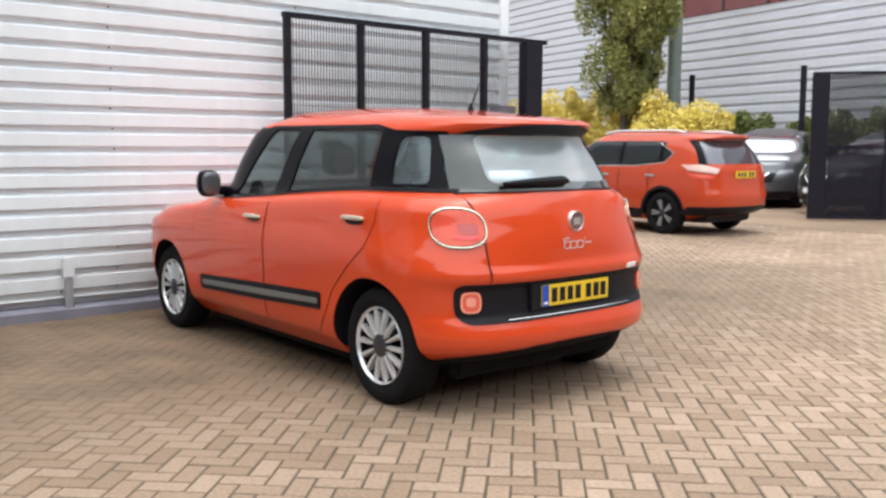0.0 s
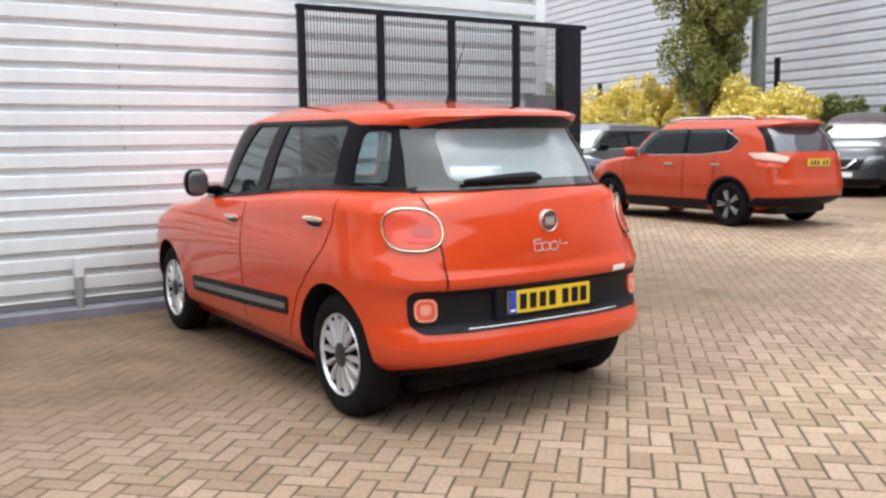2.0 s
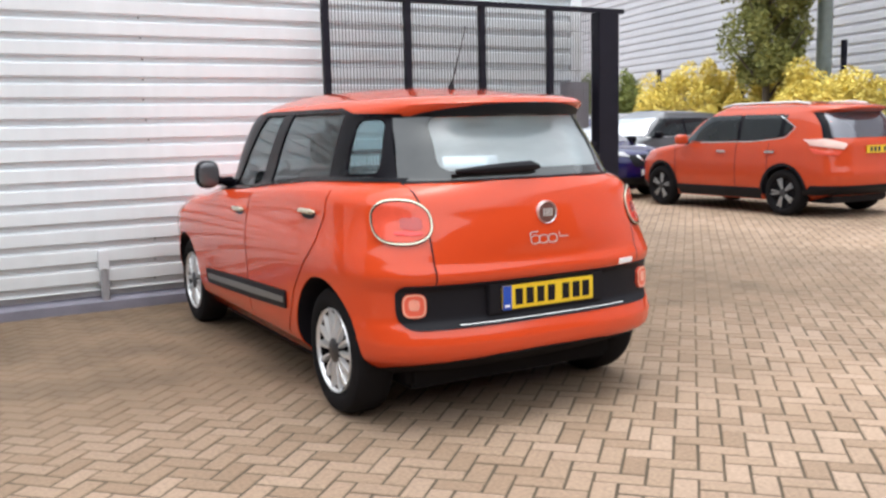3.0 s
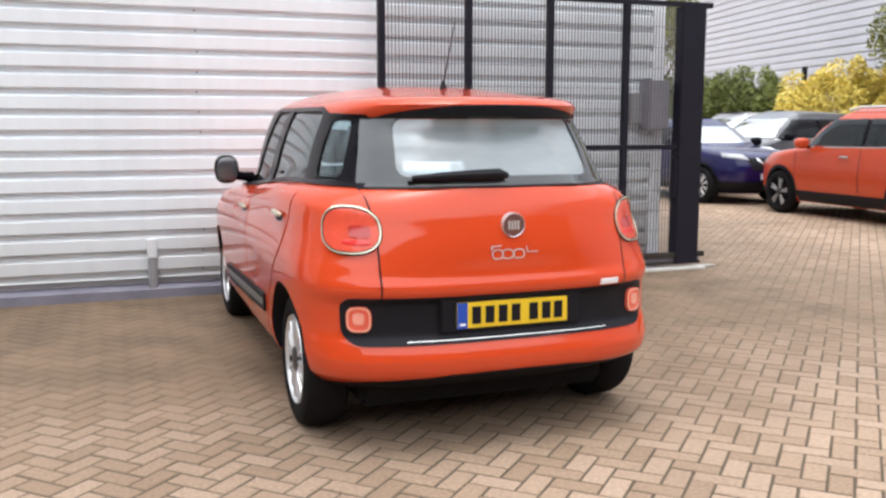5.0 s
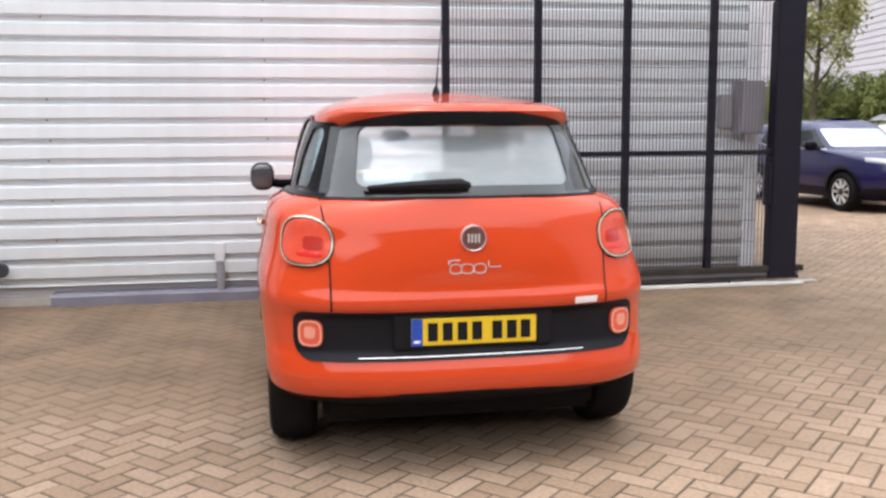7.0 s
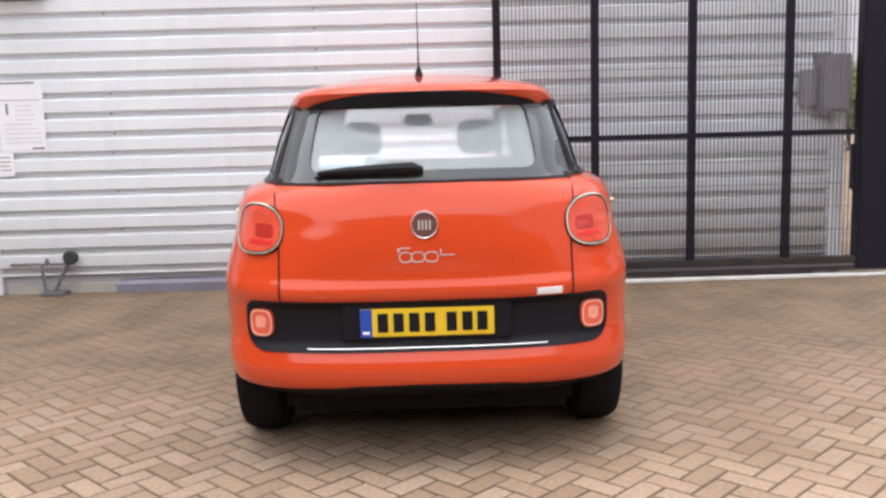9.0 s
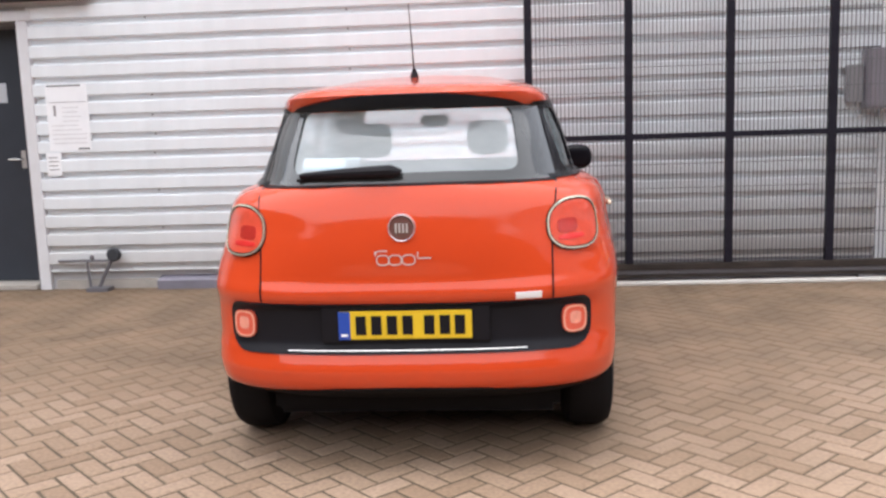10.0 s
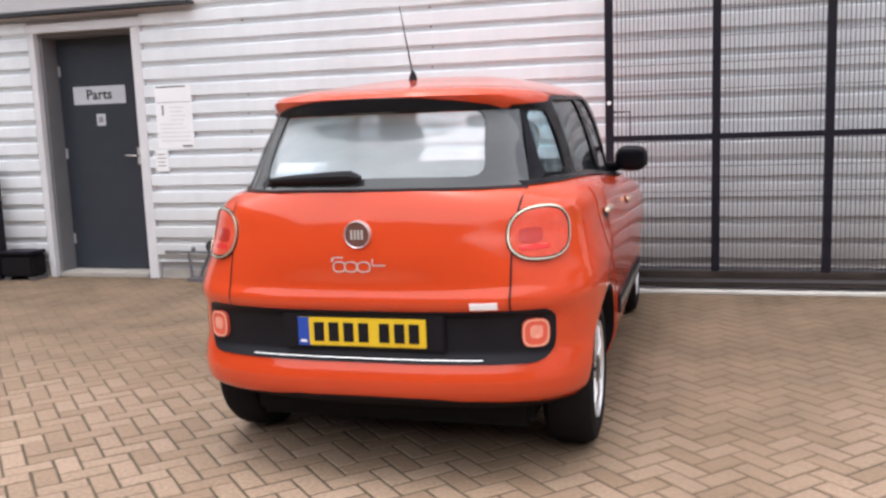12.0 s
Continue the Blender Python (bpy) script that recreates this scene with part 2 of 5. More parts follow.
M = {
    "paver": paver_material(),
    "joint": joint_material(),
    "cladding": cladding_material("white_cladding", (0.825, 0.86, 0.885)),
    "far_cladding": cladding_material("pale_cladding", (0.66, 0.65, 0.69)),
    "dark_brick": plain("dark_brick", (0.075, 0.06, 0.05), 0.8, vary=0.25, scale=1.5, bump=0.2),
    "trim": plain("white_trim", (0.72, 0.72, 0.74), 0.45, vary=0.06),
    "fascia": plain("grey_fascia", (0.5, 0.5, 0.51), 0.5, vary=0.06, scale=2),
    "plinth": plain("blue_grey_plinth", (0.2, 0.19, 0.23), 0.7, vary=0.25, scale=4, bump=0.2),
    "concrete": plain("concrete", (0.42, 0.39, 0.35), 0.8, vary=0.2, scale=5, bump=0.3),
    "pale_concrete": plain("pale_concrete", (0.62, 0.6, 0.56), 0.8, vary=0.15, scale=5, bump=0.3),
    "door": plain("slate_door_paint", (0.036, 0.043, 0.057), 0.4, vary=0.1),
    "gate": plain("black_powder_coat", (0.0125, 0.0112, 0.019), 0.5, vary=0.15, spec=0.2),
    "gate_low": plain("dirty_black_rail", (0.042, 0.033, 0.028), 0.75, vary=0.5, scale=5, spec=0.2),
    "wire": plain("grey_wire", (0.17, 0.165, 0.18), 0.5, metal=0.3, vary=0.1),
    "box": plain("grey_cabinet", (0.24, 0.22, 0.25), 0.5, vary=0.1),
    "paper": plain("paper", (0.92, 0.93, 0.95), 0.7, vary=0.04),
    "faint_print": plain("faint_print", (0.68, 0.68, 0.69), 0.7, vary=0.1),
    "print_blue": plain("print_blue", (0.2, 0.42, 0.55), 0.6, vary=0.05),
    "sign_white": plain("sign_white", (0.6, 0.62, 0.66), 0.5, vary=0.05),
    "reveal": plain("grey_reveal", (0.19, 0.19, 0.2), 0.6, vary=0.1),
    "ink": plain("grey_ink", (0.3, 0.29, 0.3), 0.7, vary=0.05),
    "ink_dark": plain("dark_ink", (0.035, 0.038, 0.045), 0.7, vary=0.05),
    "red_paint": plain("orange_red_paint", (0.61, 0.06, 0.013), 0.5, vary=0.02, scale=4.0, bump=0.05, fine=22.0, coat=1.0, spec=0.05, coat_rough=0.07, coat_ior=1.51),
    "tail_red": plain("tail_lamp_red", (0.68, 0.085, 0.045), 0.25, vary=0.15, scale=18, coat=0.8, spec=0.2),
    "tail_strip": plain("tail_lamp_strip", (0.75, 0.035, 0.03), 0.2, vary=0.1, coat=1.0),
    "tail_core": plain("tail_lamp_core", (0.46, 0.03, 0.02), 0.2, vary=0.15, scale=20, coat=1.0),
    "tail_orange": plain("tail_lamp_pale", (0.72, 0.1, 0.055), 0.2, vary=0.1, coat=1.0),
    "lens_pale": plain("pale_lens", (0.8, 0.34, 0.24), 0.2, vary=0.1, coat=1.0),
    "fog_core": plain("fog_lamp_highlight", (0.8, 0.3, 0.22), 0.15, vary=0.2, scale=30, coat=1.0),
    "dull_lamp": plain("dull_lamp", (0.3, 0.31, 0.34), 0.15, vary=0.2, scale=12, coat=1.0),
    "clear_lamp": plain("clear_lamp", (0.62, 0.62, 0.62), 0.12, vary=0.1, coat=1.0),
    "black_gloss": plain("black_gloss", (0.006, 0.0055, 0.008), 0.24, vary=0.1, spec=0.09),
    "black_plastic": plain("black_plastic", (0.010, 0.0095, 0.013), 0.5, vary=0.12, fine=250, bump=0.05, spec=0.18),
    "rubber": plain("tyre_rubber", (0.012, 0.011, 0.012), 0.85, vary=0.2, bump=0.2, fine=120, spec=0.1),
    "silver": plain("silver_wheel", (0.72, 0.72, 0.73), 0.28, metal=0.55, vary=0.06),
    "dark_wheel": plain("dark_wheel", (0.06, 0.06, 0.065), 0.3, metal=0.5, vary=0.06),
    "mirror_glass": plain("mirror_glass", (0.13, 0.13, 0.14), 0.15, metal=0.4, vary=0.05),
    "chrome": plain("chrome", (0.75, 0.74, 0.72), 0.12, metal=1.0, vary=0.03),
    "dull_chrome": plain("dull_chrome", (0.82, 0.74, 0.57), 0.22, metal=0.7, vary=0.05),
    "badge_grey": plain("badge_grey", (0.16, 0.07, 0.06), 0.3, vary=0.1),
    "strip": plain("grey_inlay", (0.2, 0.19, 0.18), 0.35, metal=0.3, vary=0.08),
    "plate": plain("yellow_plate", (0.82, 0.56, 0.02), 0.45, vary=0.03),
    "plate_blue": plain("plate_blue", (0.015, 0.07, 0.42), 0.4, vary=0.03),
    "cloth": plain("dark_cloth", (0.03, 0.03, 0.034), 0.9, vary=0.15),
    "inner": plain("cabin_plastic", (0.05, 0.05, 0.052), 0.8, vary=0.12),
    "headlining": plain("headlining", (0.55, 0.54, 0.52), 0.9, vary=0.05),
    "blue_paint": plain("deep_blue_paint", (0.006, 0.005, 0.068), 0.4, vary=0.04, coat=1.0, spec=0.1),
    "peach_lamp": plain("peach_lamp", (0.75, 0.5, 0.44), 0.15, vary=0.15, coat=1.0),
    "suv_paint": plain("muted_orange_red_paint", (0.5, 0.055, 0.014), 0.5, vary=0.03, coat=1.0, spec=0.08, coat_rough=0.04),
    "grey_paint": plain("dark_grey_paint", (0.09, 0.09, 0.1), 0.3, metal=0.3, vary=0.04, coat=1.0),
    "silver_paint": plain("silver_paint", (0.5, 0.5, 0.52), 0.3, metal=0.5, vary=0.04, coat=1.0),
    "pole_green": plain("green_pole_paint", (0.19, 0.215, 0.2), 0.5, vary=0.15),
    "bark": plain("bark", (0.09, 0.07, 0.05), 0.9, vary=0.3, scale=12, bump=0.6),
    "brown": plain("brown_glazing", (0.2, 0.05, 0.05), 0.25, vary=0.3, scale=0.8),
    "soil": plain("bark_mulch", (0.08, 0.06, 0.04), 0.95, vary=0.4, bump=0.6),
    # the rear glass has the strongest painted sheen, a third of its colour
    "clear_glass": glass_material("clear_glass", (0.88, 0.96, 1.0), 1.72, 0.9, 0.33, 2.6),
    "inner_pane": glass_material("inner_pane", (0.98, 0.99, 0.99), 0.0, 0.0),
    "border_glass": glass_material("dark_border_glass", (0.004, 0.004, 0.005), 1.9, 0.8, 0.045, 2.6),
    "quarter_glass": glass_material("quarter_glass", (0.66, 0.84, 0.88), 1.6, 0.9, 0.03),
    "alloy": plain("machined_alloy", (0.5, 0.5, 0.51), 0.3, metal=0.6, vary=0.1),
    "side_glass": glass_material("tinted_glass", (0.42, 0.49, 0.5), 1.6, 0.9, 0.008),
    "screen_pane": glass_material("screen_pane", (0.97, 0.98, 0.98), 1.0, 0.1),
    "dark_glass": plain("dark_glazing", (0.014, 0.017, 0.019), 0.05, vary=0.1, spec=0.4),
    "rear_pane": plain("sky_lit_rear_glass", (0.1, 0.1, 0.12), 0.12, metal=0.5, vary=0.1, coat=1.0),
    "black_paint": plain("black_paint", (0.008, 0.008, 0.011), 0.3, vary=0.05, coat=1.0),
    "screen_glass": plain("sky_lit_windscreen", (0.8, 0.81, 0.84), 0.1, metal=1.0, vary=0.05, coat=1.0),
    "tree_leaf": leaf_material("tree_leaf", (0.11, 0.125, 0.032), (0.36, 0.35, 0.1)),
    "gold_leaf": leaf_material("golden_leaf", (0.6, 0.47, 0.07), (0.9, 0.74, 0.2)),
    "hedge_leaf": leaf_material("hedge_leaf", (0.075, 0.095, 0.025), (0.25, 0.28, 0.075)),
}


# ---- mesh helpers ----
def part(name, bm, material, parent=None, label="", smooth=False, kind="", sharp=35):
    """Links a bmesh as one mesh object, under a thing where one is given."""
    me = bpy.data.meshes.new(name)
    bm.to_mesh(me)
    bm.free()
    for mat in material if isinstance(material, (list, tuple)) else [material]:
        me.materials.append(M[mat])
    if smooth:
        me.polygons.foreach_set("use_smooth", [True] * len(me.polygons))
        me.set_sharp_from_angle(angle=radians(sharp))
    ob = new(name, me)
    ob.parent = parent
    return tagged(ob, label=label, kind=kind)


def share(name, source, parent, matrix):
    """Another object on the same mesh."""
    ob = new(name, source.data)
    ob.parent = parent
    ob.matrix_basis = matrix
    return ob


def thing(name, label, category, matrix=None, group="", kind=""):
    ob = new(name)
    ob.empty_display_size = 0.1
    ob.matrix_basis = matrix or Matrix()
    return tagged(ob, label, category, group, kind)


def box(bm, x0, x1, y0, y1, z0, z1, bevel=0.0, m=None):
    vs = [bm.verts.new((x, y, z)) for x in (x0, x1) for y in (y0, y1) for z in (z0, z1)]
    fs = [bm.faces.new([vs[i] for i in q]) for q in ((0, 1, 3, 2), (4, 6, 7, 5), (0, 4, 5, 1), (2, 3, 7, 6), (0, 2, 6, 4), (1, 5, 7, 3))]
    if bevel:
        es = list({e for f in fs for e in f.edges})
        r = bmesh.ops.bevel(bm, geom=es, offset=bevel, segments=2, affect="EDGES")
        vs = list({v for f in r["faces"] for v in f.verts} | {v for v in vs if v.is_valid})
    if m:
        bmesh.ops.transform(bm, matrix=m, verts=vs)
    return bm


def boxed(*a, **k):
    return box(bmesh.new(), *a, **k)


def tube(bm, points, radii, sides=10, cap=True):
    """A round bar along points; radii: one for all, or one each."""
    pts = [Vector(p) for p in points]
    rs = radii if isinstance(radii, (list, tuple)) else [radii] * len(pts)
    rings = []
    for i, p in enumerate(pts):
        d = (pts[min(i + 1, len(pts) - 1)] - pts[max(i - 1, 0)]).normalized()
        a = d.cross(Vector((0.31, 0.17, 1.0)) if abs(d.z) < 0.9 else Vector((1, 0.2, 0))).normalized()
        b = d.cross(a)
        rings.append([bm.verts.new(p + rs[i] * (math.cos(t) * a + math.sin(t) * b)) for t in (2 * math.pi * k / sides for k in range(sides))])
    for r0, r1 in zip(rings, rings[1:]):
        for k in range(sides):
            bm.faces.new((r0[k], r0[(k + 1) % sides], r1[(k + 1) % sides], r1[k]))
    if cap:
        bm.faces.new(rings[0][::-1])
        bm.faces.new(rings[-1])
    return bm


def lathe(bm, profile, axis="x", sides=40, centre=(0, 0, 0)):
    """Turns (radius, along) rows round an axis through centre."""
    rings = []
    for r, s in profile:
        ring = []
        for k in range(sides):
            t = 2 * math.pi * k / sides
            u, v = r * math.cos(t), r * math.sin(t)
            p = {"x": (s, u, v), "y": (u, s, v), "z": (u, v, s)}[axis]
            ring.append(bm.verts.new(Vector(p) + Vector(centre)))
        rings.append(ring)
    for r0, r1 in zip(rings, rings[1:]):
        for k in range(sides):
            bm.faces.new((r0[k], r0[(k + 1) % sides], r1[(k + 1) % sides], r1[k]))
    bmesh.ops.recalc_face_normals(bm, faces=bm.faces)
    return bm


def rounded(points, r, n=6):
    """A convex polygon with its corners rounded by r (one radius or one each)."""
    out, count = [], len(points)
    for i in range(count):
        p, a, b = (np.array(points[j % count], float) for j in (i, i - 1, i + 1))
        rr = r[i] if isinstance(r, (list, tuple)) else r
        if rr <= 0:
            out.append(tuple(p))
            continue
        da, db = (a - p), (b - p)
        la, lb = np.hypot(*da), np.hypot(*db)
        cut = min(rr, la * 0.49, lb * 0.49)
        s, e = p + da / la * cut, p + db / lb * cut
        for k in range(n + 1):
            t = k / n
            out.append(tuple((1 - t) ** 2 * s + 2 * t * (1 - t) * p + t * t * e))
    return out


def ellipsoid(centre, radii, power=2.0, rows=14, cols=22):
    """A rounded block; the higher the power, the squarer."""
    bm = bmesh.new()
    sg = lambda v: math.copysign(abs(v) ** (2 / power), v)
    rings = []
    for i in range(1, rows):
        a = math.pi * i / rows - math.pi / 2
        rings.append([bm.verts.new((centre[0] + radii[0] * sg(math.cos(a)) * sg(math.cos(t)), centre[1] + radii[1] * sg(math.cos(a)) * sg(math.sin(t)), centre[2] + radii[2] * sg(math.sin(a))))
                      for t in (2 * math.pi * k / cols for k in range(cols))])
    for r0, r1 in zip(rings, rings[1:]):
        for k in range(cols):
            bm.faces.new((r0[k], r0[(k + 1) % cols], r1[(k + 1) % cols], r1[k]))
    bm.faces.new(rings[0][::-1])
    bm.faces.new(rings[-1])
    bmesh.ops.recalc_face_normals(bm, faces=bm.faces)
    return bm


def split(outline, k):
    """The same closed outline with every edge in k pieces."""
    out = []
    for (u0, v0), (u1, v1) in zip(outline, outline[1:] + outline[:1]):
        out += [(u0 + (u1 - u0) * i / k, v0 + (v1 - v0) * i / k) for i in range(k)]
    return out


def oval(cu, cv, a, b, power=2.0, n=40):
    out = []
    for k in range(n):
        t = 2 * math.pi * k / n
        c, s = math.cos(t), math.sin(t)
        out.append((cu + a * math.copysign(abs(c) ** (2 / power), c), cv + b * math.copysign(abs(s) ** (2 / power), s)))
    return out


def text_part(name, words, size, material, parent, matrix, extrude=0.002, spacing=1.0, bold=0.0):
    cu = bpy.data.curves.new(name, "FONT")
    cu.body, cu.size, cu.extrude, cu.align_x, cu.align_y, cu.space_character = words, size, extrude, "CENTER", "CENTER", spacing
    cu.offset = bold
    tmp = new(name + "_outline", cu)
    me = bpy.data.meshes.new_from_object(tmp.evaluated_get(bpy.context.evaluated_depsgraph_get()))
    bpy.data.objects.remove(tmp)
    bpy.data.curves.remove(cu)
    me.materials.append(M[material])
    ob = new(name, me)
    ob.parent, ob.matrix_basis = parent, matrix
    return ob


# ---- vehicle bodies ----
def glide(xs, ys, x):
    """Monotone cubic through (xs, ys)."""
    xs, ys, x = np.asarray(xs, float), np.asarray(ys, float), np.asarray(x, float)
    h, d = np.diff(xs), np.diff(ys) / np.diff(xs)
    m = np.zeros_like(ys)
    m[0], m[-1] = d[0], d[-1]
    for i in range(1, len(xs) - 1):
        if d[i - 1] * d[i] > 0:
            w1, w2 = 2 * h[i] + h[i - 1], h[i] + 2 * h[i - 1]
            m[i] = (w1 + w2) / (w1 / d[i - 1] + w2 / d[i])
    i = np.clip(np.searchsorted(xs, x) - 1, 0, len(xs) - 2)
    t = np.clip((x - xs[i]) / h[i], 0, 1)
    return (2 * t**3 - 3 * t**2 + 1) * ys[i] + (t**3 - 2 * t**2 + t) * h[i] * m[i] + (3 * t**2 - 2 * t**3) * ys[i + 1] + (t**3 - t**2) * h[i] * m[i + 1]


class Hull:
    """A car body as level slices. Rows: height, rear, front, half width, then how square the slice is across and along at the rear and at the front.
    The car points along +y, its rear axle is at y = 0."""

    def __init__(self, rows, middle, fall=0.0):
        self.rows, self.middle, self.fall = np.array(rows, float), middle, fall
        self.low, self.high = float(self.rows[0, 0]), float(self.rows[-1, 0])
        self.count, self.lines = 3000, {}
        zs = np.linspace(self.low, self.high, self.count + 1)
        self.table = np.stack([glide(self.rows[:, 0], self.rows[:, k], zs) for k in range(1, 8)], 1).tolist()

    def at(self, z):
        u = min(max((z - self.low) / (self.high - self.low), 0), 1) * self.count
        i = min(int(u), self.count - 1)
        return [a + (b - a) * (u - i) for a, b in zip(self.table[i], self.table[i + 1])]

    def sag(self, y, z):
        """How far the waist has dropped at this place: it falls towards the bonnet."""
        ease = lambda t: (lambda k: k * k * (3 - 2 * k))(min(max(t, 0.0), 1.0))
        return self.fall * ease((y - 0.1) / 1.9) * (ease((z - 0.9) / 0.2) if z < 1.15 else 1 - ease((z - 1.15) / 0.33))

    def settle(self, p):
        return Vector((p[0], p[1], p[2] - self.sag(p[1], p[2]))) if self.fall else Vector(p)

    def side(self, y, z):
        yr, yf, w, p, q, pf, qf = self.at(z)
        if y < self.middle:
            d, p, q = (self.middle - y) / (self.middle - yr), p, q
        else:
            d, p, q = (y - self.middle) / (yf - self.middle), pf, qf
        return w * max(1 - min(d, 1.0) ** q, 0) ** (1 / p)

    def rear(self, x, z):
        yr, yf, w, p, q, pf, qf = self.at(z)
        return self.middle - (self.middle - yr) * max(1 - min(abs(x) / w, 1) ** p, 0) ** (1 / q)

    def front(self, x, z):
        yr, yf, w, p, q, pf, qf = self.at(z)
        return self.middle + (yf - self.middle) * max(1 - min(abs(x) / w, 1) ** pf, 0) ** (1 / qf)

    def slice(self, z, inset=0.0, fine=90):
        """Half outline from the rear's middle round to the front's middle."""
        yr, yf, w, p, q, pf, qf = self.at(z)
        yr, yf, w = yr + inset, yf - inset, max(w - inset, 0.01)
        out = []
        for end, pp, qq, order in ((yr, p, q, 1), (yf, pf, qf, -1)):
            L = abs(self.middle - end)
            s = np.linspace(0, 0.97, fine)
            d = (1 - s**pp) ** (1 / qq)
            d2 = np.linspace(d[-1], 0, fine + 1)[1:]
            xs = np.concatenate([w * s, w * np.clip(1 - d2**qq, 0, 1) ** (1 / pp)])
            ys = self.middle + math.copysign(1, end - self.middle) * L * np.concatenate([d, d2])
            out.append(np.stack([xs, ys], 1)[::order])
        return np.concatenate([out[0], out[1][1:]])

    def wrap(self, s, z):
        """The point at distance s round the outline from the rear's middle (s < 0: to the left)."""
        key = round(z, 5)
        if key not in self.lines:
            line = self.slice(z)
            self.lines[key] = line, np.concatenate([[0], np.cumsum(np.hypot(*np.diff(line, axis=0).T))])
        line, c = self.lines[key]
        return Vector((math.copysign(float(np.interp(abs(s), c, line[:, 0])), s), float(np.interp(abs(s), c, line[:, 1])), z))

    def skin(self, bm, inset=0.0, levels=96, around=64, flip=False, index=0):
        zs = np.linspace(self.low, self.high, 1500)
        cols = [glide(self.rows[:, 0], self.rows[:, k], zs) for k in (1, 2, 3)]
        step = np.sqrt(np.diff(zs) ** 2 + np.diff(cols[2]) ** 2 + (0.6 * np.diff(cols[0])) ** 2 + (0.35 * np.diff(cols[1])) ** 2)
        c = np.concatenate([[0], np.cumsum(step)])
        rows = np.interp(np.linspace(0, c[-1], levels), c, zs)
        rings = []
        for z in rows:
            line = self.slice(z, inset)
            k = np.hypot(*np.diff(line, axis=0).T)
            turn = np.zeros(len(line) - 1)
            dirs = np.diff(line, axis=0) / np.maximum(k[:, None], 1e-9)
            turn[1:] = np.arccos(np.clip((dirs[1:] * dirs[:-1]).sum(1), -1, 1))
            w = k / k.sum() + 0.55 * turn / turn.sum()
            cc = np.concatenate([[0], np.cumsum(w)])
            u = np.linspace(0, cc[-1], around)
            xs, ys = np.interp(u, cc, line[:, 0]), np.interp(u, cc, line[:, 1])
            zz = min(max(z, self.low + inset), self.high - inset)
            half = list(zip(xs, ys))
            rings.append([bm.verts.new(self.settle((x, y, zz))) for x, y in half] + [bm.verts.new(self.settle((-x, y, zz))) for x, y in half[-2:0:-1]])
        faces = []
        n = len(rings[0])
        for r0, r1 in zip(rings, rings[1:]):
            for k in range(n):
                faces.append(bm.faces.new((r0[k], r0[(k + 1) % n], r1[(k + 1) % n], r1[k])))
        faces += [bm.faces.new(rings[0][::-1]), bm.faces.new(rings[-1])]
        for f in faces:
            f.material_index = index
        bmesh.ops.recalc_face_normals(bm, faces=faces)
        if flip:
            bmesh.ops.reverse_faces(bm, faces=faces)
        return bm

    def maps(self, where):
        """A map from the flat to the body: 'left', 'right': (y, z); 'rear', 'front': (x, z); 'wrap': (s, z)."""
        return {
            "left": lambda u, v: self.settle((-self.side(u, v), u, v)),
            "right": lambda u, v: self.settle((self.side(u, v), u, v)),
            "rear": lambda u, v: self.settle((u, self.rear(u, v), v)),
            "front": lambda u, v: self.settle((u, self.front(u, v), v)),
            "wrap": lambda u, v: self.settle(self.wrap(u, v)),
        }[where]

    def lifted(self, where, u, v, off):
        f, e = self.maps(where), 0.006
        p = f(u, v)
        n = (f(u + e, v) - f(u - e, v)).cross(f(u, v + e) - f(u, v - e))
        n = n.normalized() if n.length > 1e-12 else Vector((0, 0, 1))
        if n.dot(p - Vector((0, self.middle if where in ("left", "right") else p.y + (1 if where in ("rear", "wrap") else -1), v - 0.01))) < 0:
            n = -n
        return p + off * n

    def panel(self, where, outline, off=0.003, thick=0.006, nu=10, nv=12, bm=None):
        """A sheet that hugs the body, with this outline (one span at each height)."""
        bm = bm or bmesh.new()
        vs = [p[1] for p in outline]
        lo, hi = min(vs), max(vs)
        levels = lo + (hi - lo) * (0.5 - 0.5 * np.cos(np.linspace(0.06, math.pi - 0.06, nv)))
        top, low = [], []
        for v in levels:
            cuts = []
            for (u0, v0), (u1, v1) in zip(outline, outline[1:] + outline[:1]):
                if (v0 <= v) != (v1 <= v):
                    cuts.append(u0 + (u1 - u0) * (v - v0) / (v1 - v0))
            a, b = min(cuts), max(cuts)
            us = np.linspace(a, b, nu)
            top.append([bm.verts.new(self.lifted(where, u, v, off)) for u in us])
            low.append([bm.verts.new(self.lifted(where, u, v, off - thick)) for u in us])
        faces = []
        for g in (top, low):
            for r0, r1 in zip(g, g[1:]):
                for k in range(nu - 1):
                    faces.append(bm.faces.new((r0[k], r0[k + 1], r1[k + 1], r1[k])))
        rim = lambda g: [r[0] for r in g] + g[-1][1:] + [r[-1] for r in g[-2::-1]] + g[0][-2:0:-1]
        a, b = rim(top), rim(low)
        for k in range(len(a)):
            faces.append(bm.faces.new((a[k], a[(k + 1) % len(a)], b[(k + 1) % len(a)], b[k])))
        bmesh.ops.recalc_face_normals(bm, faces=faces)
        return bm

    def hoop(self, where, outer, inner, off=0.004, thick=0.006, bm=None, steps=0):
        """A closed band between two outlines of as many points."""
        bm = bm or bmesh.new()
        between = [[(a[0] + (b[0] - a[0]) * f, a[1] + (b[1] - a[1]) * f) for a, b in zip(outer, inner)] for f in [k / (steps + 1) for k in range(1, steps + 1)]]
        lines = [(outer, off - thick), (outer, off)] + [(line, off) for line in between] + [(inner, off), (inner, off - thick)]
        rings = [[bm.verts.new(self.lifted(where, u, v, o)) for u, v in line] for line, o in lines]
        n = len(outer)
        faces = []
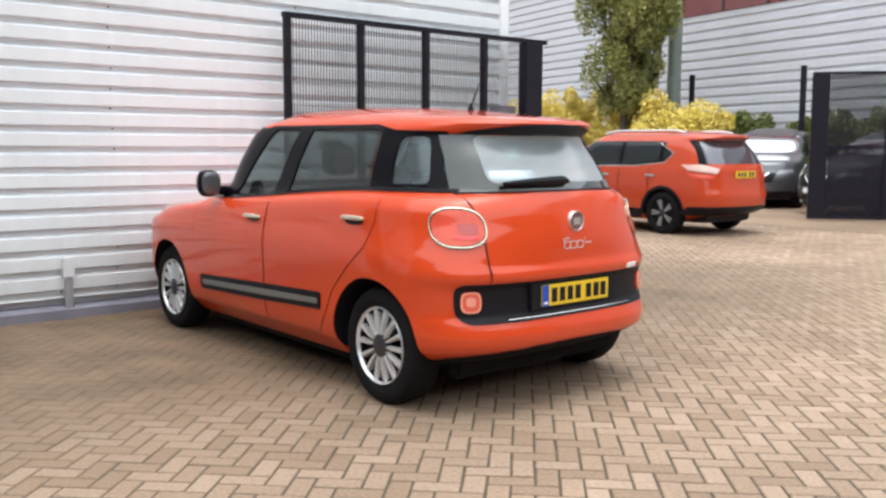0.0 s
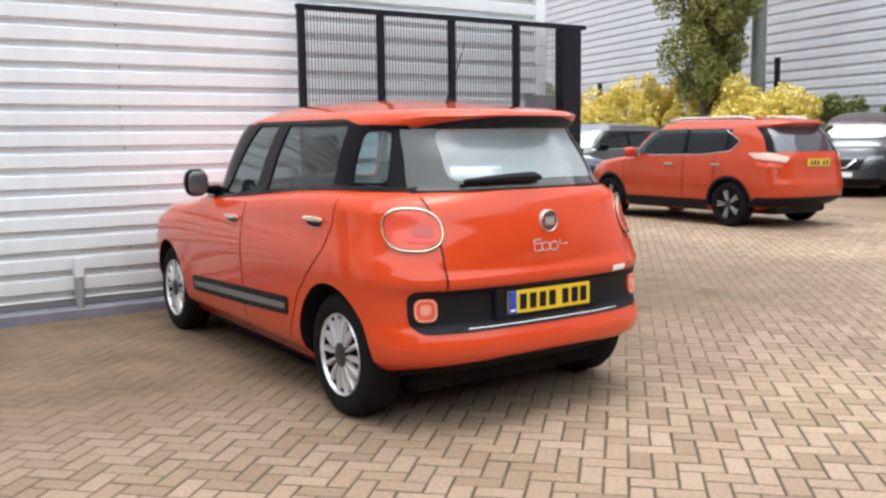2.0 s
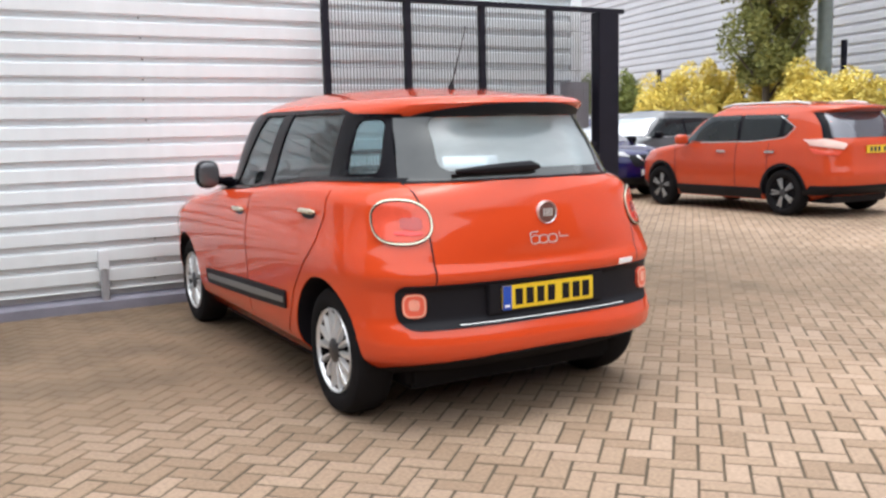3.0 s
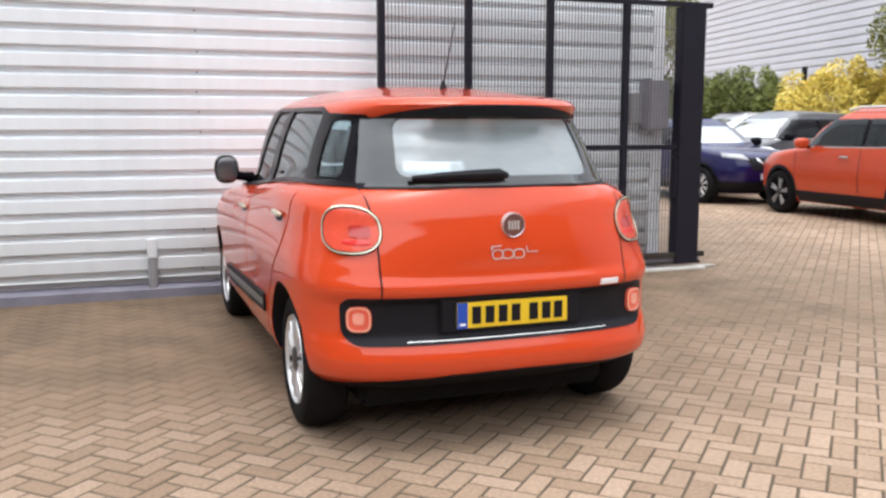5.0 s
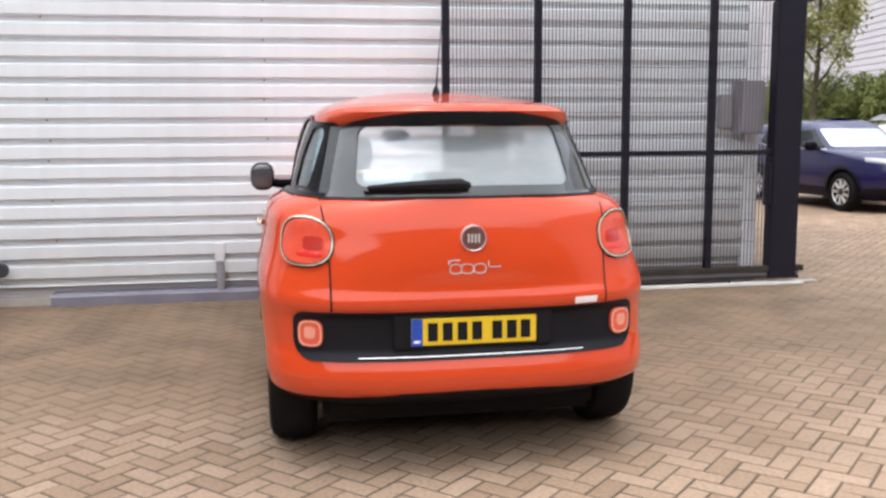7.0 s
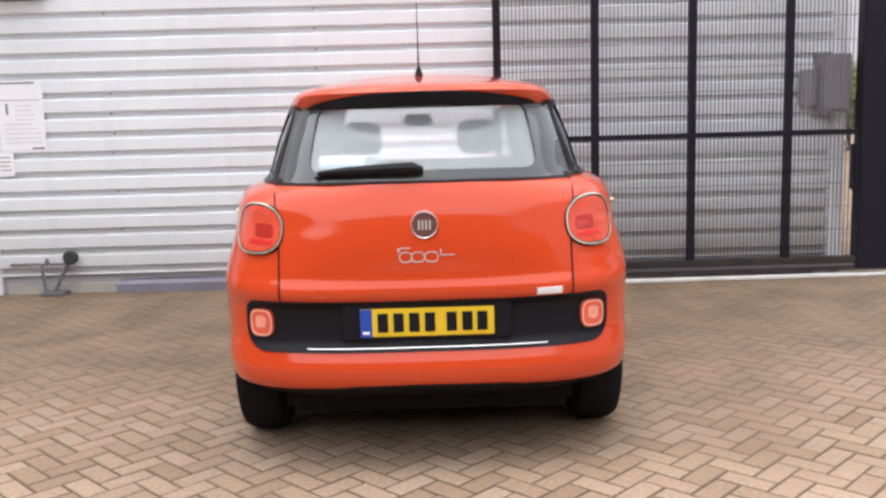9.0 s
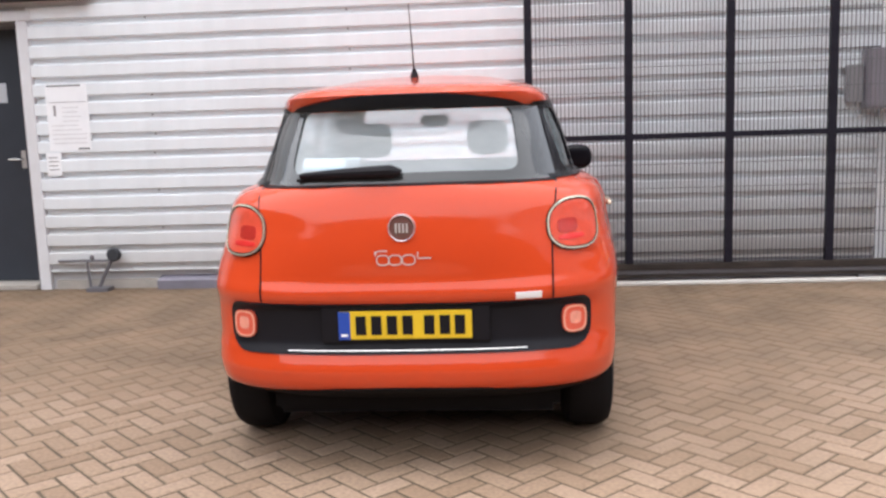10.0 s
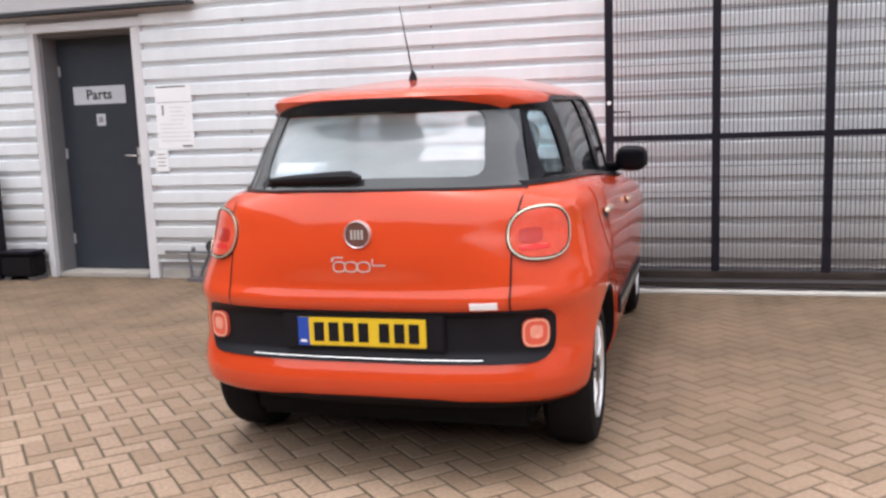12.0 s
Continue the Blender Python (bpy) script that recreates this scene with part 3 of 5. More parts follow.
        for r0, r1 in zip(rings, rings[1:] + rings[:1]):
            for k in range(n):
                faces.append(bm.faces.new((r0[k], r0[(k + 1) % n], r1[(k + 1) % n], r1[k])))
        bmesh.ops.recalc_face_normals(bm, faces=faces)
        return bm

    def ribbon(self, where, line, width=0.006, off=0.0015, bm=None):
        """A narrow strip along a line: a shut line."""
        bm = bm or bmesh.new()
        pts = []
        for (u0, v0), (u1, v1) in zip(line, line[1:]):
            k = max(2, int(math.hypot(u1 - u0, v1 - v0) / 0.03))
            pts += [(u0 + (u1 - u0) * i / k, v0 + (v1 - v0) * i / k) for i in range(k)]
        pts.append(line[-1])
        last = None
        for i, (u, v) in enumerate(pts):
            a, b = pts[max(i - 1, 0)], pts[min(i + 1, len(pts) - 1)]
            du, dv = b[0] - a[0], b[1] - a[1]
            ln = math.hypot(du, dv) or 1
            nu, nv = -dv / ln * width / 2, du / ln * width / 2
            row = [bm.verts.new(self.lifted(where, u + nu, v + nv, off)), bm.verts.new(self.lifted(where, u - nu, v - nv, off))]
            if last:
                bm.faces.new((last[0], last[1], row[1], row[0]))
            last = row
        return bm


def grown(outline, by):
    """The outline moved outwards by a distance (a convex one)."""
    pts = np.array(outline, float)
    c = pts.mean(0)
    nxt, prv = np.roll(pts, -1, 0), np.roll(pts, 1, 0)
    t = nxt - prv
    n = np.stack([t[:, 1], -t[:, 0]], 1) / np.maximum(np.hypot(t[:, 0], t[:, 1]), 1e-9)[:, None]
    sign = np.sign((n * (pts - c)).sum())
    return [tuple(p) for p in pts + sign * by * n]


def prism(outline, axis, a, b):
    """A solid from an outline: axis 'x': (y, z) drawn out along x; 'y': (x, z) drawn out along y."""
    bm = bmesh.new()
    put = (lambda u, v, s: (s, u, v)) if axis == "x" else (lambda u, v, s: (u, s, v))
    r = [[bm.verts.new(put(u, v, s)) for u, v in outline] for s in (a, b)]
    n = len(outline)
    for k in range(n):
        bm.faces.new((r[0][k], r[0][(k + 1) % n], r[1][(k + 1) % n], r[1][k]))
    bm.faces.new(r[0][::-1])
    bm.faces.new(r[1])
    bmesh.ops.recalc_face_normals(bm, faces=bm.faces)
    return bm


def cut(ob, cutters):
    """Takes the solids away from the object's mesh for good."""
    tools, owner = [], ob.parent
    ob.parent = None
    for bm in cutters:
        me = bpy.data.meshes.new("tool")
        bm.to_mesh(me)
        bm.free()
        t = new("tool", me)
        tools.append(t)
        mod = ob.modifiers.new("cut", "BOOLEAN")
        mod.operation, mod.object, mod.solver = "DIFFERENCE", t, "EXACT"
    bpy.context.view_layer.update()
    me = bpy.data.meshes.new_from_object(ob.evaluated_get(bpy.context.evaluated_depsgraph_get()))
    ob.modifiers.clear()
    ob.data, ob.parent = me, owner
    me.polygons.foreach_set("use_smooth", [True] * len(me.polygons))
    me.set_sharp_from_angle(angle=radians(38))
    for t in tools:
        bpy.data.objects.remove(t)
    return ob


def barrel(y, z, r, a=-1.3, b=1.3, sides=48):
    return prism([(y + r * math.cos(2 * math.pi * k / sides), z + r * math.sin(2 * math.pi * k / sides)) for k in range(sides)], "x", a, b)


def make_wheel(parent, radius, rim_r, width, spokes, rim_material, hub_material, twin=False, spoke_w=0.02, barrel_material=None):
    """A wheel at the origin, turning about x, its face towards -x. Parts: tyre, rim, centre cap."""
    w = new("wheel")
    w.parent = parent
    h = width / 2
    s = radius - rim_r
    part("tyre", lathe(bmesh.new(), [(rim_r - 0.006, -h + 0.012), (rim_r + 0.012, -h - 0.002), (rim_r + s * 0.45, -h - 0.008), (rim_r + s * 0.8, -h + 0.004), (radius - 0.008, -h + 0.022), (radius, -h + 0.045), (radius, h - 0.045),
                                     (radius - 0.008, h - 0.022), (rim_r + s * 0.5, h + 0.006), (rim_r - 0.006, h - 0.012), (rim_r - 0.03, h - 0.02), (rim_r - 0.03, -h + 0.02), (rim_r - 0.006, -h + 0.012)], sides=56), "rubber", w, smooth=True)
    rim = bmesh.new()
    lathe(rim, [(rim_r - 0.004, -h + 0.008), (rim_r - 0.008, -h - 0.002), (rim_r - 0.014, -h + 0.004), (rim_r - 0.022, -h + 0.03), (rim_r - 0.03, h - 0.03)], sides=56)
    part("rim", rim, barrel_material or rim_material, w, smooth=True)
    back = bmesh.new()
    lathe(back, [(0.0005, -h + 0.055), (rim_r - 0.03, -h + 0.06)], sides=40)
    part("brake_disc", back, "black_plastic", w, smooth=True)
    sp = bmesh.new()
    n = spokes * (2 if twin else 1)
    for k in range(n):
        t = 2 * math.pi * (k // 2 if twin else k) / spokes + (0.13 * (1 if k % 2 else -1) if twin else 0)
        inner, outer = 0.055, rim_r - 0.016
        rows = []
        for f, ww, d in ((0.0, 0.62, 0.004), (0.35, 0.85, -0.003), (0.75, 1.15, 0.0), (1.0, 1.35, 0.004)):
            r = inner + (outer - inner) * f
            half = spoke_w * ww
            rows.append([sp.verts.new((x, a * math.cos(t) - bb * math.sin(t), a * math.sin(t) + bb * math.cos(t)))
                         for x, a, bb in ((-h + 0.03 + d, r, -half), (-h + 0.004 + d, r, -half * 0.55), (-h + 0.004 + d, r, half * 0.55), (-h + 0.03 + d, r, half))])
        for r0, r1 in zip(rows, rows[1:]):
            for j in range(4):
                sp.faces.new((r0[j], r0[(j + 1) % 4], r1[(j + 1) % 4], r1[j]))
        sp.faces.new(rows[0])
        sp.faces.new(rows[-1])
    bmesh.ops.recalc_face_normals(sp, faces=sp.faces)
    part("spokes", sp, rim_material, w, smooth=True, sharp=30)
    cap = bmesh.new()
    lathe(cap, [(0.0005, -h - 0.004), (0.042, -h - 0.002), (0.06, -h + 0.006), (0.066, -h + 0.03)], sides=32)
    part("centre_cap", cap, "dark_wheel" if hub_material == "strip" else hub_material, w, smooth=True)
    return w


def set_wheels(car, wheel, track, base, radius, rear=0.0):
    """The four wheels of a car, on one set of meshes."""
    wheel.matrix_basis = pose(-track / 2, rear, radius)
    for m in (pose(-track / 2, base, radius, 25), pose(track / 2, rear, radius, 0, 0, 180), pose(track / 2, base, radius, 40, 0, 180)):
        copy_thing(wheel, m)


# ---- ground ----
def ground_sheet():
    bm = bmesh.new()
    s = 400
    bm.faces.new([bm.verts.new(p) for p in ((-s, -s, -0.0035), (s, -s, -0.0035), (s, s, -0.0035), (-s, s, -0.0035))])
    return part("ground", bm, "joint", None, "sandy ground under the block paving", kind="structure")


ground = tagged(ground_sheet(), category="ground")
paving = thing("pavement", "beige concrete block paving laid in diagonal herringbone", "paving", kind="structure")
PAVE_TURN = 45.0
A, B, GAP = 0.2, 0.1, 0.012
PAVE_SHIFT = (0.17, 0.004)


def paver(bm, m, z=0.0):
    """One block: a top with worn, bevelled edges and sides that go down into the joint."""
    h, c = GAP / 2, 0.005
    rings = []
    for inset, zz in ((h, -0.032), (h, z - 0.003), (h + c, z)):
        rings.append([bm.verts.new(m @ Vector(p)) for p in ((inset, inset, zz), (A - inset, inset, zz), (A - inset, B - inset, zz), (inset, B - inset, zz))])
    for r0, r1 in zip(rings, rings[1:]):
        for k in range(4):
            bm.faces.new((r0[k], r0[(k + 1) % 4], r1[(k + 1) % 4], r1[k]))
    bm.faces.new(rings[-1])


def herringbone(x0, x1, y0, y1):
    """Places of the blocks whose corner falls in the stretch: (matrix, x, y)."""
    turn = pose(0, 0, 0, 0, 0, PAVE_TURN)
    flat, upright = pose(0, 0, 0), pose(0, 0, 0, 0, 0, 90)
    ca, sa = math.cos(radians(PAVE_TURN)), math.sin(radians(PAVE_TURN))
    reach = int(max(abs(v) for v in (x0, x1, y0, y1)) * 1.5 / B) + 4
    for j in range(-reach, reach):
        for i in range(-reach, reach):
            k = (i - j) % 4
            if k not in (0, 3):
                continue
            u, v = i * B + (B if k else 0) + PAVE_SHIFT[0], j * B + PAVE_SHIFT[1]
            x, y = ca * u - sa * v, sa * u + ca * v
            if x0 <= x <= x1 and y0 <= y <= y1:
                yield Matrix.Translation((x, y, 0)) @ turn @ (upright if k else flat), x, y


def lay_paving():
    rng = random.Random(5)
    near = 0
    verts, faces = [], []
    one = bmesh.new()
    paver(one, Matrix())
    shape = [v.co.copy() for v in one.verts]
    one.verts.index_update()
    quads = [[v.index for v in f.verts] for f in one.faces]
    me = bpy.data.meshes.new("paving_block")
    one.to_mesh(me)
    one.free()
    me.materials.append(M["paver"])
    for m, x, y in herringbone(-7.0, 15.0, -6.0, 13.0):
        if y > 7.42 and x < 7.3:
            continue
        lift = Matrix.Translation((0, 0, rng.uniform(-0.0006, 0.0014))) @ m @ pose(0, 0, 0, rng.uniform(-0.35, 0.35), rng.uniform(-0.5, 0.5), rng.uniform(-0.8, 0.8))
        if near < 300 and 2.2 < x < 5.3 and 1.9 < y < 3.9:
            ob = new("paving_block", me)
            ob.parent, ob.matrix_basis = paving, lift
            near += 1
            continue
        base = len(verts)
        verts += [lift @ v for v in shape]
        faces += [[base + i for i in q] for q in quads]
    big = bpy.data.meshes.new("paving_rest")
    big.from_pydata([tuple(v) for v in verts], [], faces)
    big.materials.append(M["paver"])
    ob = new("block_field", big)
    ob.parent = paving
    tagged(ob, kind="stuff")
    # farther out the blocks are too small to tell apart
    bm = bmesh.new()
    for x0, x1, y0, y1 in ((-60, 80, 13.0, 90), (15.0, 80, -40, 13.0), (-60, -7.0, -40, 13.0), (-7.0, 15.0, -40, -6.0)):
        bm.faces.new([bm.verts.new(p) for p in ((x0, y0, 0.0), (x1, y0, 0.0), (x1, y1, 0.0), (x0, y1, 0.0))])
    part("far_paving", bm, "paver", paving, kind="stuff")


# ---- the near building ----
WALL_Y, PITCH, RIB = 7.46, 0.1634, 0.05


def cladding(bm, a, b, z0, z1, pitch, depth, put, phase=0.0):
    """Trapezoid sheet: broad flat crowns and narrow level grooves, between a and b along the wall; put(s, out, z) gives the place."""
    rows = []
    n = int((z1 - z0) / pitch) + 1
    for k in range(n + 1):
        z = z0 + k * pitch + phase
        for dz, out in ((-0.018, 1.0), (-0.0145, 0.94), (-0.0115, 0.8), (-0.006, 0.1), (-0.002, 0.0), (0.043, 0.0), (0.0465, 0.9), (0.05, 1.0)):
            rows.append((z + dz * pitch / 0.16, out * depth))
    rows = [(min(max(z, z0), z1), o) for z, o in rows]
    verts = [[bm.verts.new(put(s, o, z)) for s in (a, b)] for z, o in rows]
    for (p0, p1), (q0, q1) in zip(verts, verts[1:]):
        if (p0.co - q0.co).length > 1e-5:
            bm.faces.new((p0, p1, q1, q0))
    return bm


def near_building():
    put = lambda s, o, z: (s, WALL_Y - o, z)
    bm = bmesh.new()
    top, bottom = 6.4, 0.09
    cladding(bm, -0.045, 7.14, bottom, top, PITCH, RIB, put, 0.092)
    cladding(bm, -9.0, -1.27, bottom, top, PITCH, RIB, put, 0.092)
    cladding(bm, -1.27, -0.045, 2.46, top, PITCH, RIB, put, 0.013)
    cladding(bm, WALL_Y + 0.1, 30, bottom, top, PITCH, RIB, lambda s, o, z: (7.17 + o, s, z), 0.092)
    wall = part("wall_north", bm, "cladding", None, "white ribbed steel cladding of a trade building", kind="structure")
    tagged(wall, category="wall")
    # the solid wall behind the sheets, with the door's opening
    bm = bmesh.new()
    for x0, x1, z0, z1 in ((-9, -1.215, 0, 6.4), (-0.145, 7.14, 0, 6.4), (-1.215, -0.145, 2.35, 6.4)):
        box(bm, x0, x1, WALL_Y + 0.005, WALL_Y + 0.3, z0, z1)
    part("wall_core", bm, "fascia", wall)
    part("corner_flashing", boxed(7.055, 7.185, WALL_Y - 0.056, WALL_Y + 0.15, 0.09, 6.4, 0.006), "paper", wall, "white corner flashing")
    bm = bmesh.new()
    rng = random.Random(8)
    for x in (0.99, 2.725, 4.46, 6.2, -2.5):
        for k in range(0, 38):
            z = 0.182 + k * PITCH + 0.030 + rng.uniform(-0.004, 0.004)
            if z < 6.3 and rng.random() < 0.6:
                xx = x + rng.uniform(-0.012, 0.012)
                box(bm, xx - 0.006, xx + 0.006, WALL_Y - 0.012, WALL_Y, z - 0.008, z + 0.008)
    part("fixings", bm, "ink", wall, kind="stuff")
    for x in (1.02, 3.0, 5.0, -2.0):
        part("sheet_lap", cladding(bmesh.new(), x, x + 0.012, bottom, 6.4, PITCH, RIB + 0.001, lambda s, o, z: (s, WALL_Y - o - 0.002, z), 0.092), "cladding", wall)
    part("plinth", wedge(0.95, 7.14, WALL_Y - 0.11, WALL_Y + 0.01, 0.075, 0.11), "plinth", wall, "blue-grey painted plinth")
    part("plinth", wedge(-9, -1.3, WALL_Y - 0.03, WALL_Y + 0.01, 0.085, 0.09), "concrete", wall)
    part("plinth", wedge(0.0, 0.95, WALL_Y - 0.03, WALL_Y + 0.01, 0.08, 0.085), "concrete", wall)
    part("fascia", boxed(-9, 0.53, WALL_Y - 0.17, WALL_Y - 0.036, 2.53, 3.4, 0.01), "fascia", wall, "grey fascia panel over the door")
    part("fascia_edge", boxed(-9, 0.535, WALL_Y - 0.175, WALL_Y - 0.036, 2.505, 2.53), "ink_dark", wall)
    tagged(part("roof_slab", boxed(-9, 7.3, WALL_Y, 30, 6.4, 6.6), "fascia", None, "flat roof", kind="structure"), category="roof")


def wedge(x0, x1, y0, y1, h0, h1):
    bm = bmesh.new()
    a = [bm.verts.new((x, y, z)) for x in (x0, x1) for y, z in ((y0, 0), (y0, h0), (y1, h1), (y1, 0))]
    bm.faces.new(a[:4])
    bm.faces.new(a[4:][::-1])
    for k in range(4):
        bm.faces.new((a[k], a[4 + k], a[4 + (k + 1) % 4], a[(k + 1) % 4]))
    bmesh.ops.recalc_face_normals(bm, faces=bm.faces)
    return bm


def parts_door():
    d = thing("door_1", "closed slate-grey steel door in a white frame with two signs", "door", kind="structure")
    y = WALL_Y + 0.22
    part("leaf", boxed(-1.17, -0.19, y, y + 0.05, 0.05, 2.31, 0.004), "door", d, "slate-grey door leaf")
    part("frame_jamb", boxed(-1.27, -1.2, WALL_Y - 0.05, WALL_Y + 0.02, 0.0, 2.345, 0.006), "trim", d)
    part("frame_jamb", boxed(-0.145, -0.045, WALL_Y - 0.05, WALL_Y + 0.02, 0.0, 2.345, 0.006), "trim", d)
    part("frame_head", boxed(-1.3, 0.0, WALL_Y - 0.055, WALL_Y + 0.02, 2.345, 2.43, 0.006), "trim", d)
    part("reveal", boxed(-1.21, -1.17, WALL_Y + 0.022, y + 0.06, 0.0, 2.345, 0.003), "reveal", d, "dull grey reveal")
    part("reveal", boxed(-0.19, -0.15, WALL_Y + 0.022, y + 0.06, 0.0, 2.345, 0.003), "reveal", d)
    part("reveal", boxed(-1.17, -0.19, WALL_Y + 0.022, y + 0.06, 2.31, 2.345, 0.003), "reveal", d)
    part("threshold", boxed(-1.17, -0.19, WALL_Y - 0.02, y + 0.06, 0.0, 0.045, 0.005), "concrete", d)
    h = part("lever_handle", tube(bmesh.new(), [(-0.33, y - 0.005, 1.16), (-0.33, y - 0.05, 1.16), (-0.45, y - 0.05, 1.165)], 0.01), "chrome", d, "steel lever handle", smooth=True)
    part("handle_plate", boxed(-0.352, -0.308, y - 0.008, y, 1.08, 1.24, 0.003), "silver", h)
    for z in (0.35, 1.2, 2.0):
        part("hinge", boxed(-1.165, -1.14, y - 0.012, y, z - 0.05, z + 0.05, 0.003), "silver", d)
    s = part("sign", boxed(-1.015, -0.43, y - 0.006, y, 1.67, 1.843, 0.002), "sign_white", d, "white sign")
    text_part("lettering", "Parts", 0.135, "ink_dark", s, pose(-0.722, y - 0.008, 1.759, 90), 0.001, 1.05, 0.003)
    s2 = part("small_sign", boxed(-0.775, -0.675, y - 0.005, y, 1.462, 1.575, 0.002), "sign_white", d, "small pale blue notice")
    part("print_bar", boxed(-0.75, -0.70, y - 0.007, y - 0.004, 1.492, 1.548), "ink", s2)


def notices():
    n = thing("notice_sheet", "white printed notice fixed to the ribbed wall", "notice")
    y = WALL_Y - 0.045
    part("sheet", boxed(0.062, 0.437, y - 0.006, y + 0.012, 1.23, 1.805, 0.002), "paper", n)
    rng = random.Random(4)
    part("figure", boxed(0.125, 0.145, y - 0.008, y - 0.003, 1.53, 1.62), "ink", n)
    part("rule", boxed(0.08, 0.38, y - 0.008, y - 0.003, 1.783, 1.793), "ink_dark", n)
    part("rule", boxed(0.08, 0.42, y - 0.008, y - 0.003, 1.645, 1.65), "ink", n)
    for k in range(9):
        z = 1.6 - k * 0.038
        x1 = rng.uniform(0.33, 0.42)
        part("print_bar", boxed(0.2 if z > 1.47 else 0.1, x1, y - 0.008, y - 0.003, z - 0.0035, z + 0.0035), "faint_print", n)
    part("print_bar", boxed(0.32, 0.42, y - 0.008, y - 0.003, 1.24, 1.252), "ink_dark", n)
    m = thing("notice_card", "small white card fixed under the notice", "notice")
    part("sheet", boxed(0.02, 0.15, y - 0.006, y + 0.012, 1.015, 1.215, 0.002), "paper", m)
    for k in range(4):
        part("print_bar", boxed(0.04, 0.12 + 0.01 * (k % 2), y - 0.008, y - 0.003, 1.17 - k * 0.035, 1.178 - k * 0.035), "ink", m)


def wall_fittings():
    p = thing("drain_outlet", "white downpipe stub with a stained lower pipe on the wall", "pipe")
    part("hopper", boxed(2.27, 2.35, WALL_Y - 0.1, WALL_Y - 0.02, 0.33, 0.49, 0.008), "trim", p, "white hopper")
    part("pipe", tube(bmesh.new(), [(2.31, WALL_Y - 0.065, 0.02), (2.31, WALL_Y - 0.065, 0.36)], 0.033), "ink", p, "dark stained pipe", smooth=True)
    part("bracket", boxed(2.26, 2.36, WALL_Y - 0.06, WALL_Y - 0.02, 0.2, 0.225), "ink", p)
    s = thing("tap_stand", "rusty metal stand with a round valve by the door", "tap")
    part("base", boxed(0.34, 0.54, WALL_Y - 0.2, WALL_Y - 0.06, 0.0, 0.035, 0.006), "wire", s)
    part("post", tube(bmesh.new(), [(0.36, WALL_Y - 0.13, 0.02), (0.335, WALL_Y - 0.12, 0.25), (0.35, WALL_Y - 0.12, 0.268), (0.56, WALL_Y - 0.12, 0.268)], 0.013), "wire", s, smooth=True)
    part("leg", tube(bmesh.new(), [(0.43, WALL_Y - 0.13, 0.02), (0.5, WALL_Y - 0.125, 0.16), (0.565, WALL_Y - 0.12, 0.28)], 0.016), "wire", s, smooth=True)
    part("knob", ellipsoid((0.385, WALL_Y - 0.12, 0.295), (0.02, 0.02, 0.028)), "wire", s, smooth=True)
    part("valve", lathe(bmesh.new(), [(0.0005, -0.03), (0.05, -0.03), (0.062, -0.015), (0.062, 0.015), (0.05, 0.03), (0.0005, 0.03)], "y", 20, (0.585, WALL_Y - 0.12, 0.32)), "ink_dark", s, "dark round valve", smooth=True)
    part("feed_pipe", tube(bmesh.new(), [(0.05, WALL_Y - 0.06, 0.262), (0.345, WALL_Y - 0.11, 0.268)], 0.012), "wire", s, smooth=True)
    c = thing("crate", "low dark crate standing by the wall", "crate")
    for x in (-1.64, -1.37):
        part("foot", boxed(x, x + 0.08, WALL_Y - 0.25, WALL_Y - 0.07, 0.0, 0.035, 0.004), "wire", c)
    part("body", boxed(-1.66, -1.29, WALL_Y - 0.27, WALL_Y - 0.06, 0.035, 0.25, 0.02), "rubber", c)
    part("lid", boxed(-1.67, -1.28, WALL_Y - 0.28, WALL_Y - 0.055, 0.25, 0.285, 0.012), "gate", c)
    b = thing("bollard", "black steel post standing on the paving", "bollard")
    part("post", boxed(-1.81, -1.68, 7.2, 7.33, 0.0, 1.12, 0.008), "gate", b)
    part("foot_plate", boxed(-1.84, -1.65, 7.17, 7.36, 0.0, 0.012, 0.003), "gate", b)


def slide_gate():
    y = 7.18
    g = thing("sliding_gate", "black steel sliding gate with fine wire infill along the wall", "gate")
    xs = (4.22, 5.015, 5.81, 6.605)
    for x in xs:
        part("upright", boxed(x - 0.031, x + 0.031, y - 0.03, y + 0.03, 0.168, 2.53, 0.004), "gate", g)
    part("top_rail", boxed(4.18, 7.54, y - 0.035, y + 0.035, 2.53, 2.575, 0.004), "gate", g)
    part("middle_rail", boxed(4.25, 7.22, y - 0.025, y + 0.025, 1.18, 1.225, 0.004), "gate", g)
    part("bottom_rail", boxed(4.18, 7.54, y - 0.04, y + 0.04, 0.118, 0.168, 0.004), "gate_low", g, "dirt-streaked bottom rail")
    part("lower_beam", boxed(4.1, 7.5, y - 0.03, y + 0.03, 0.05, 0.078, 0.004), "gate_low", g)
    part("channel", boxed(4.12, 7.5, y - 0.02, y + 0.02, 0.08, 0.116, 0.003), "wire", g, "dull steel running channel")
    part("end_post", boxed(7.193, 7.455, y - 0.05, y + 0.08, 0.06, 2.53, 0.005), "gate", g, "broad black end post")
    part("lock_box", boxed(7.15, 7.192, y - 0.045, y + 0.045, 0.72, 1.1, 0.008), "gate", g)
    for x0, x1 in zip(xs, xs[1:] + (7.19,)):
        bm = bmesh.new()
        n = int((x1 - x0 - 0.06) / 0.0315)
        for k in range(1, n):
            x = x0 + 0.03 + (x1 - x0 - 0.06) * k / n
            box(bm, x - 0.0035, x + 0.0035, y - 0.003, y + 0.003, 0.17, 2.53)
        for k in range(1, 12):
            z = 0.2 + 2.33 * k / 12
